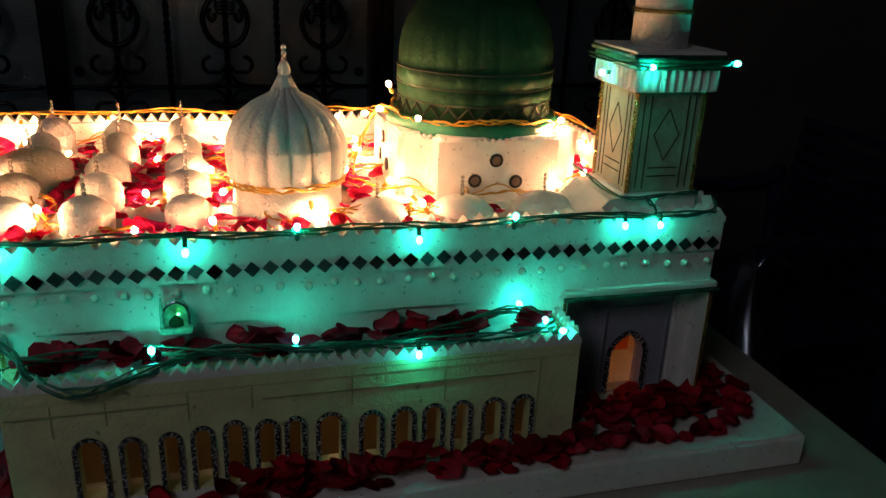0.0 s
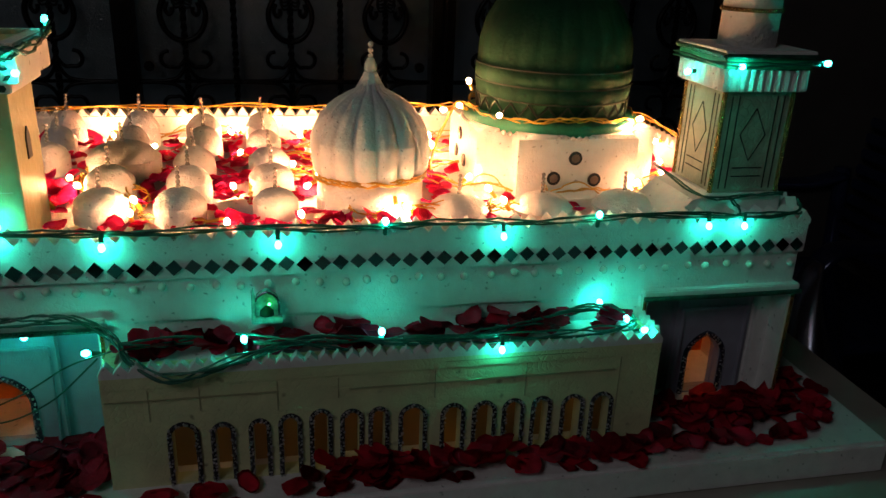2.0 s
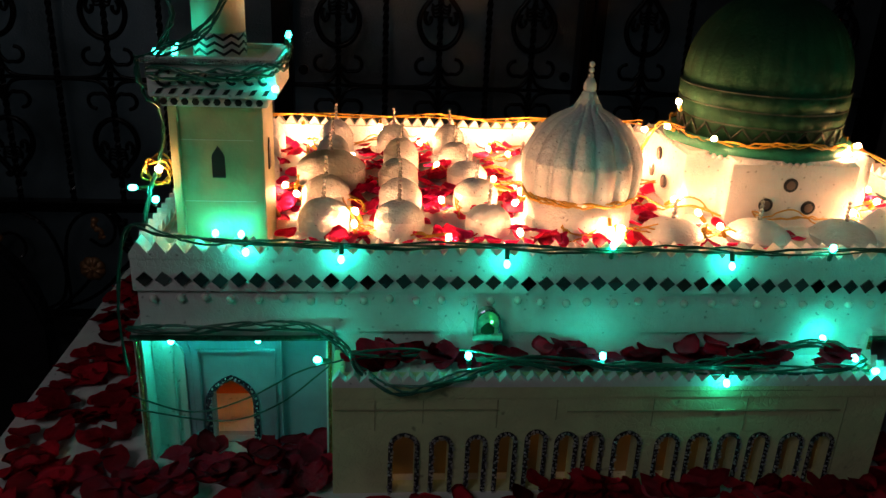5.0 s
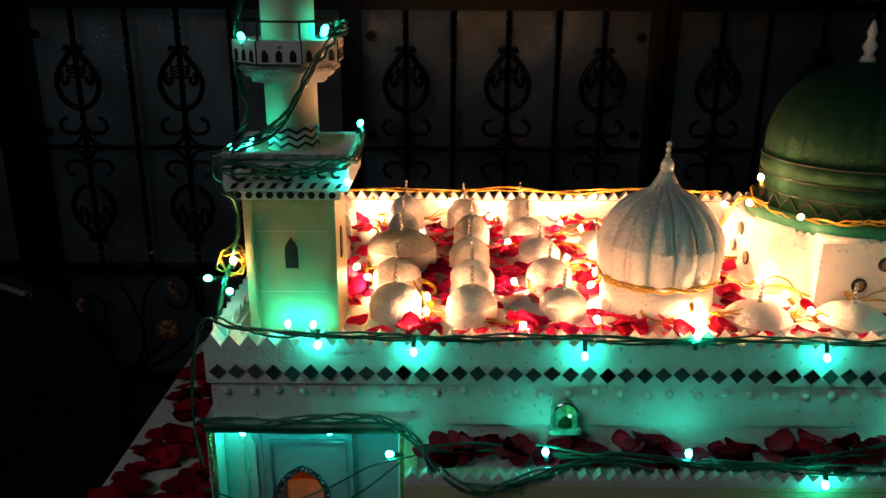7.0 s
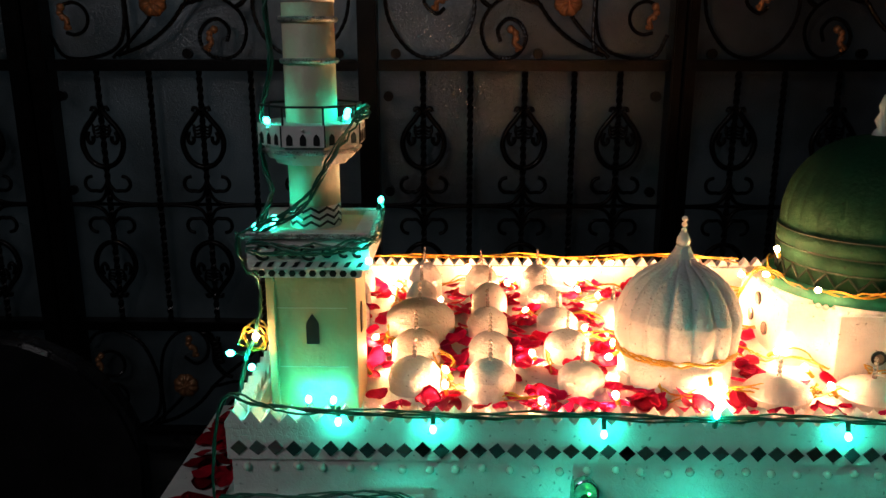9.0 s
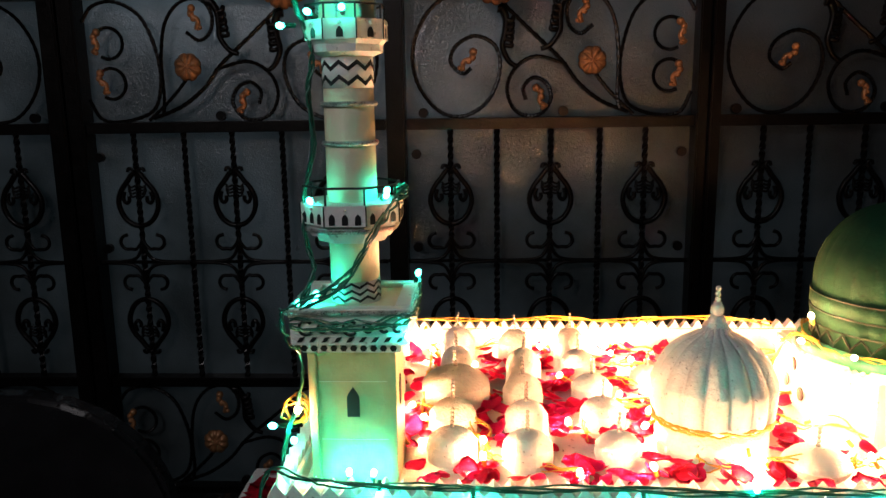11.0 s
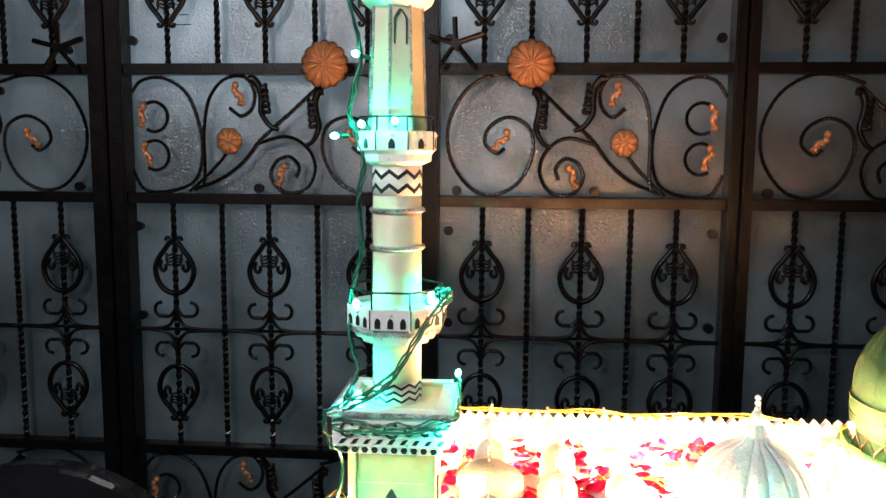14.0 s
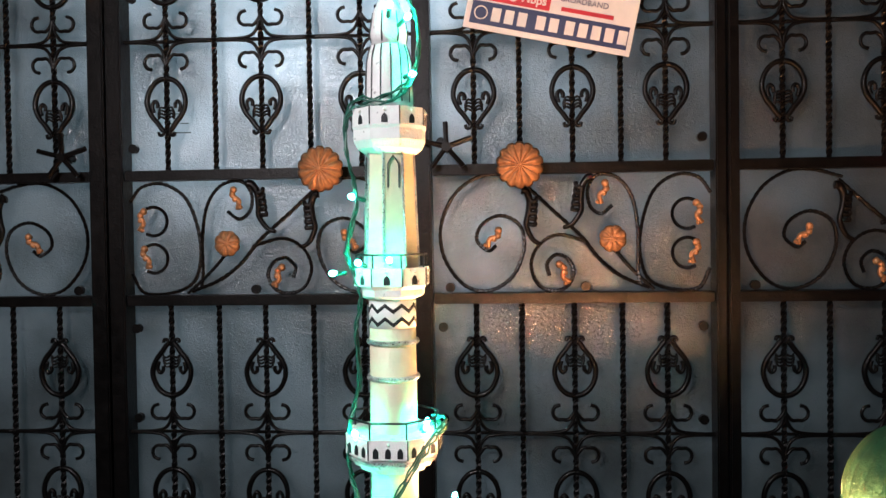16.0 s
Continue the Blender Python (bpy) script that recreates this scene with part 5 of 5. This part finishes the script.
def scroll_band(x0, x1, z0, z1, mirrored):
    """The band of spirals between two rails: a big spiral, a leafy branch, small curls with copper tips."""
    w, h, zc = x1 - x0, z1 - z0, (z0 + z1) / 2
    f = (lambda u: x1 - u * w) if mirrored else (lambda u: x0 + u * w)
    sg = -1 if mirrored else 1

    def line(pts, rad=0.0042):
        gpart("scroll_bar", tube([(f(u), 0.0, z0 + v * h) for u, v in pts], rad, 6, 9, knurl=0.13))

    def tip(u, v, rot):
        gshared("leaf_tip", LEAF_TIP, f(u), z0 + v * h + 0.018, rot * sg, mirror=mirrored, y=-0.006)
    line([(0.351, 0.93), (0.255, 0.995), (0.168, 0.985), (0.081, 0.845), (0.029, 0.585), (0.038, 0.306), (0.107, 0.073), (0.194, 0.012), (0.281, 0.12), (0.328, 0.352),
          (0.316, 0.565), (0.246, 0.653), (0.177, 0.577), (0.159, 0.446), (0.2, 0.357), (0.229, 0.399)])
    tip(0.237, 0.46, 35)
    line([(0.337, 0.91), (0.43, 0.70), (0.533, 0.475), (0.60, 0.275), (0.68, 0.125), (0.776, 0.03)], 0.0046)
    line([(0.647, 0.446), (0.664, 0.33), (0.724, 0.166), (0.793, 0.015)])
    line([(0.56, 0.42), (0.455, 0.484), (0.385, 0.40), (0.355, 0.24), (0.375, 0.08), (0.42, 0.012), (0.475, 0.03), (0.507, 0.15), (0.49, 0.27), (0.446, 0.316), (0.412, 0.24), (0.42, 0.14)])
    tip(0.455, 0.166, -25)
    line([(0.745, 0.05), (0.737, 0.19), (0.737, 0.518), (0.716, 0.798), (0.664, 0.96), (0.595, 0.985), (0.56, 0.866), (0.568, 0.725), (0.606, 0.658), (0.647, 0.725)])
    tip(0.62, 0.845, 15)
    line([(0.994, 0.82), (0.951, 0.95), (0.873, 0.974), (0.794, 0.845), (0.751, 0.565), (0.745, 0.306), (0.776, 0.098), (0.864, 0.012), (0.951, 0.026), (0.99, 0.19)])
    for v0, rot in ((0.648, -12), (0.32, 12)):
        line([(0.9125 + 0.126 * h / w * math.cos(radians(a)), v0 + 0.126 * math.sin(radians(a))) for a in range(60, 320, 30)], 0.004)
        tip(0.940, v0 + 0.02, rot)
    gshared("small_rosette", SMALL_ROSE, f(0.647), z0 + 0.446 * h, y=-0.004)
    gshared("acanthus_leaf", LEAF, f(0.350), z0 + 0.82 * h, -6 * sg, mirror=not mirrored, y=-0.004)
    gshared("acanthus_leaf", LEAF, f(0.545), z0 + 0.93 * h, 18 * sg, mirror=mirrored, y=-0.004)
    for u in (0.06, 0.55):
        gpart("lug", lug_disc(f(u), z0 + 0.012))


def bay(x0, x1, bars, first_lyre, mirrored, rosette_x):
    for z in (RA, RB, RC, RD):
        rail(x0, x1, z)
    for i, x in enumerate(bars):
        lyre = (i % 2 == 0) == first_lyre
        for lo, hi in ((RB[0], RC[1]), (RD[0], RA[1])):
            gpart("twisted_bar", twisted(x, hi, lo))
        if lyre:
            for mid in (MIDL, MIDU):
                gshared("lyre", LYRE, x, mid + 0.205, y=-0.004)
                gshared("lyre", LYRE, x, mid - 0.205, flip=True, y=-0.004)
                gshared("c_scroll", CURL, x, mid + 0.058, y=-0.002)
                gshared("c_scroll", CURL, x, mid - 0.058, flip=True, y=-0.002)
    for mid in (MIDL, MIDU):
        gpart("cross_bar", tube([(x0, 0.003, mid), ((x0 + x1) / 2, 0.003, mid), (x1, 0.003, mid)], 0.0042, 6, 2))
    scroll_band(x0, x1, RB[1], RA[0], mirrored)
    scroll_band(x0, x1, -0.47, RC[0], mirrored)
    rail(x0, x1, (-0.494, -0.470))
    for x in bars:
        gpart("twisted_bar", twisted(x, -0.79, -0.494))
    if rosette_x is not None:
        gshared("rosette", ROSETTE, rosette_x, 0.690, y=-0.060)
        gpart("rosette_block", box((rosette_x - 0.045, -0.055, 0.660), (rosette_x + 0.04, -0.018, 0.690), 0.003))


bay(-1.016, -0.345, [-0.918, -0.803, -0.693, -0.580, -0.462], True, True, -0.545)
bay(-0.300, 0.322, [-0.2045, -0.102, 0.016, 0.1228, 0.2215], True, False, -0.104)
bay(0.374, 1.02, [0.474, 0.573, 0.690, 0.800, 0.915], True, False, None)
bay(-1.76, -1.100, [-1.65, -1.535, -1.42, -1.305, -1.190], True, True, None)
for x0, x1 in ((-1.098, -1.060), (-1.054, -1.018), (-0.343, -0.302), (0.324, 0.346), (0.352, 0.375), (1.022, 1.06), (-1.80, -1.762)):
    gpart("post", box((x0, -0.025, -0.80), (x1, 0.03, 1.9), 0.003))
for x in (-1.0, 0.30, -0.28):
    for z in (0.33, 0.12, 0.75, 1.1):
        gpart("lug", lug_disc(x, z))
for x, z in ((-0.265, 0.735), (-1.15, 0.73)):
    hub = gpart("latch_handle", tube([(x, -0.052, z), (x, 0.0, z)], 0.011, 8, 2))
    for k in range(5):
        a = radians(20 + 72 * k)
        part("latch_spoke", tube([(x, -0.045, z), (x + 0.06 * math.cos(a), -0.045, z + 0.055 * math.sin(a))], 0.006, 6, 2), IRON, hub)
for x0, x1 in ((-1.80, -1.065), (-1.065, -0.3225), (-0.3225, 0.349), (0.349, 1.06)):
    gpart("glass_pane", box((x0 + 0.001, 0.040, -0.79), (x1 - 0.001, 0.045, 1.9)), FROSTED, "rain-textured frosted glass pane")
for nm, x0, x1 in (("wall_gate_west", -4, -1.80), ("wall_gate_east", 1.06, 4)):
    tagged(part(nm, box((x0, YG - 0.03, -0.80), (x1, YG + 0.07, 2.3)), WALL), "dark wall beside the gate", "wall", kind="structure")
tagged(part("wall_over_gate", box((-1.80, YG - 0.03, 1.9), (1.06, YG + 0.07, 2.3)), WALL), "dark wall over the gate", "wall", kind="structure")

for i, (x, z, w) in enumerate(((-0.925, 0.835, 0.03), (-0.93, 0.812, 0.018), (-0.905, 0.812, 0.022), (-0.928, 0.79, 0.05))):
    gpart("pencil_mark", box((x, 0.0385, z), (x + w, 0.0399, z + 0.0022)), GROOVE)

# ---- printed board tied to the gate ----
board = empty("printed_board", "red, white and navy printed advertising board tied to gate", "sign", at=(-0.2255, YG - 0.045, 0.9988))
TILT = math.atan2(0.9208 - 0.9988, 0.1353 + 0.2255)
LB = math.hypot(0.3608, 0.078)
board.rotation_euler = (0, -TILT, 0)
HB = 0.30
part("board_sheet", box((0, 0, 0), (LB, 0.003, HB), 0.0008), SIGN_WHITE, board)
part("navy_panel", box((0.012, -0.001, 0.012), (LB - 0.010, 0.0005, 0.062)), SIGN_NAVY, board)
part("red_panel", box((0.012, -0.001, 0.066), (0.18, 0.0005, HB - 0.012)), SIGN_RED, board)


def lettering(text, x, z, size, mat, name="lettering", bold=0.0):
    c = bpy.data.curves.new(name, "FONT")
    c.body, c.size, c.extrude, c.offset = text, size, 0.0005, bold
    tmp = new(name, c)
    me = bpy.data.meshes.new_from_object(tmp.evaluated_get(bpy.context.evaluated_depsgraph_get()))
    bpy.data.objects.remove(tmp)
    bpy.data.curves.remove(c)
    me.materials.clear()
    me.materials.append(mat)
    ob = new(name, me)
    ob.parent = board
    ob.matrix_basis = pose(x, -0.0017, z, 90, 0, 0)
    return ob


lettering("50", 0.05, 0.074, 0.062, SIGN_WHITE, bold=0.0012)
lettering("Mbps", 0.115, 0.076, 0.026, SIGN_WHITE, bold=0.0006)
lettering("BROADBAND", 0.200, 0.092, 0.017, SIGN_NAVY)
for i in range(10):
    x = 0.058 + 0.029 * i + (0.012 if i > 2 else 0) + (0.006 if i > 4 else 0)
    part("number_bar", box((x, -0.0018, 0.022), (x + 0.020, -0.0008, 0.052)), SIGN_WHITE, board)
part("badge_ring", tube([(0.034 + 0.014 * math.cos(k * 0.4), -0.0012, 0.037 + 0.014 * math.sin(k * 0.4)) for k in range(17)], 0.0014, 5, 1, raw=True), SIGN_WHITE, board)
part("web_bar", box((0.205, -0.0015, 0.071), (0.320, -0.0006, 0.080)), SIGN_RED, board)
for i, (x, w, h) in enumerate(((0.192, 0.024, 0.03), (0.222, 0.02, 0.045), (0.246, 0.022, 0.03), (0.272, 0.008, 0.042), (0.284, 0.014, 0.045), (0.302, 0.02, 0.03), (0.328, 0.008, 0.05))):
    part("logo_shape", box((x, -0.0015, 0.118), (x + w, -0.0006, 0.118 + h), 0.0003), SIGN_RED, board)

# ---- dark things round the table ----
arm_chair = empty("plastic_armchair", "dark blue moulded plastic armchair with ribbed back", "chair", at=(1.02, 0.75, -0.80))
BLUE_PLASTIC = material("dark_blue_plastic", (0.05, 0.07, 0.18), 0.24, spread=0.3, scale=15, coat=1.0, metal=0.5)


def strap(points, wide, thick, name, parent, mat):
    """A moulded strap: a flat rounded section swept along a line in the plane y, wide in y."""
    line_ = catmull(points, 6)
    b = bmesh.new()
    prev = None
    for i, p in enumerate(line_):
        d = (line_[min(i + 1, len(line_) - 1)] - line_[max(i - 1, 0)]).normalized()
        nrm = Vector((-d.z, 0, d.x))
        ring = [b.verts.new(p + Vector((0, wide * math.cos(radians(a)), 0)) + nrm * thick * math.sin(radians(a))) for a in range(0, 360, 30)]
        if prev:
            for k in range(12):
                b.faces.new((prev[k], prev[(k + 1) % 12], ring[(k + 1) % 12], ring[k]))
        else:
            b.faces.new(ring[::-1])
        prev = ring
    b.faces.new(prev)
    return part(name, b, mat, parent, smooth=True)


for yy in (0.0, 0.46):
    strap([(-0.05, yy, 0.0), (-0.045, yy, 0.30), (-0.045, yy, 0.48), (-0.028, yy, 0.565), (0.005, yy, 0.600), (0.045, yy, 0.545), (0.085, yy, 0.43), (0.12, yy, 0.28)], 0.030, 0.022, "arm", arm_chair, BLUE_PLASTIC)
    strap([(0.005, yy, 0.598), (0.04, yy, 0.635), (0.12, yy, 0.645), (0.30, yy, 0.640), (0.40, yy, 0.66)], 0.032, 0.014, "armrest", arm_chair, BLUE_PLASTIC)
    strap([(0.40, yy, 0.68), (0.42, yy, 0.40), (0.45, yy, 0.0)], 0.022, 0.02, "leg", arm_chair, BLUE_PLASTIC)
b = bmesh.new()
prev = None
for k in range(17):
    v = k / 16
    zc = 0.375 + 0.275 * v
    lx = -0.142 + 0.012 * v + 0.075 * v ** 3
    rx = 0.020 - 0.115 * v + 0.055 * v ** 3
    row = []
    for i in range(9):
        u = i / 8
        row.append(b.verts.new((lx + (rx - lx) * u, -0.20 - 0.065 * math.sin(math.pi * (0.10 + 0.8 * u)) + 0.17 * v, zc)))
    if prev:
        for i in range(8):
            xm, zm = (prev[i].co.x + row[i + 1].co.x) / 2, (prev[i].co.z + row[i].co.z) / 2
            if ((xm + 0.075) / 0.042) ** 2 + ((zm - 0.365) / 0.125) ** 2 > 1:
                b.faces.new((prev[i], prev[i + 1], row[i + 1], row[i]))
    prev = row
bmesh.ops.delete(b, geom=[v for v in b.verts if not v.link_faces], context="VERTS")
bmesh.ops.solidify(b, geom=b.faces[:], thickness=0.006)
part("side_panel", b, CHROME, arm_chair, "glossy dark blue moulded side panel", smooth=True)
part("seat", box((-0.03, -0.02, 0.40), (0.42, 0.48, 0.425), 0.010), BLUE_PLASTIC, arm_chair)
for i in range(9):
    part("back_slat", box((0.40 + 0.004 * i, 0.02, 0.47 + 0.04 * i), (0.415 + 0.004 * i, 0.44, 0.495 + 0.04 * i), 0.004), BLUE_PLASTIC, arm_chair)

stool = empty("round_back_chair", "black plastic chair with a rounded back standing by the gate", "chair", at=(-0.86, 0.62, -0.80))
b = prism([(-0.24 + 0, 0.40)] + [(0.24 * math.cos(radians(a)), 0.62 + 0.20 * math.sin(radians(a))) for a in range(180, -1, -12)] + [(0.24, 0.40)], -0.02, 0.02)
bmesh.ops.bevel(b, geom=b.edges[:], offset=0.008, segments=2, affect="EDGES")
part("backrest", b, PLASTIC, stool)
part("seat", box((-0.23, 0.0, 0.40), (0.23, 0.42, 0.43), 0.012), PLASTIC, stool)
for x in (-0.2, 0.2):
    for y in (0.03, 0.38):
        part("leg", box((x - 0.02, y - 0.02, 0.0), (x + 0.02, y + 0.02, 0.40), 0.004), PLASTIC, stool)
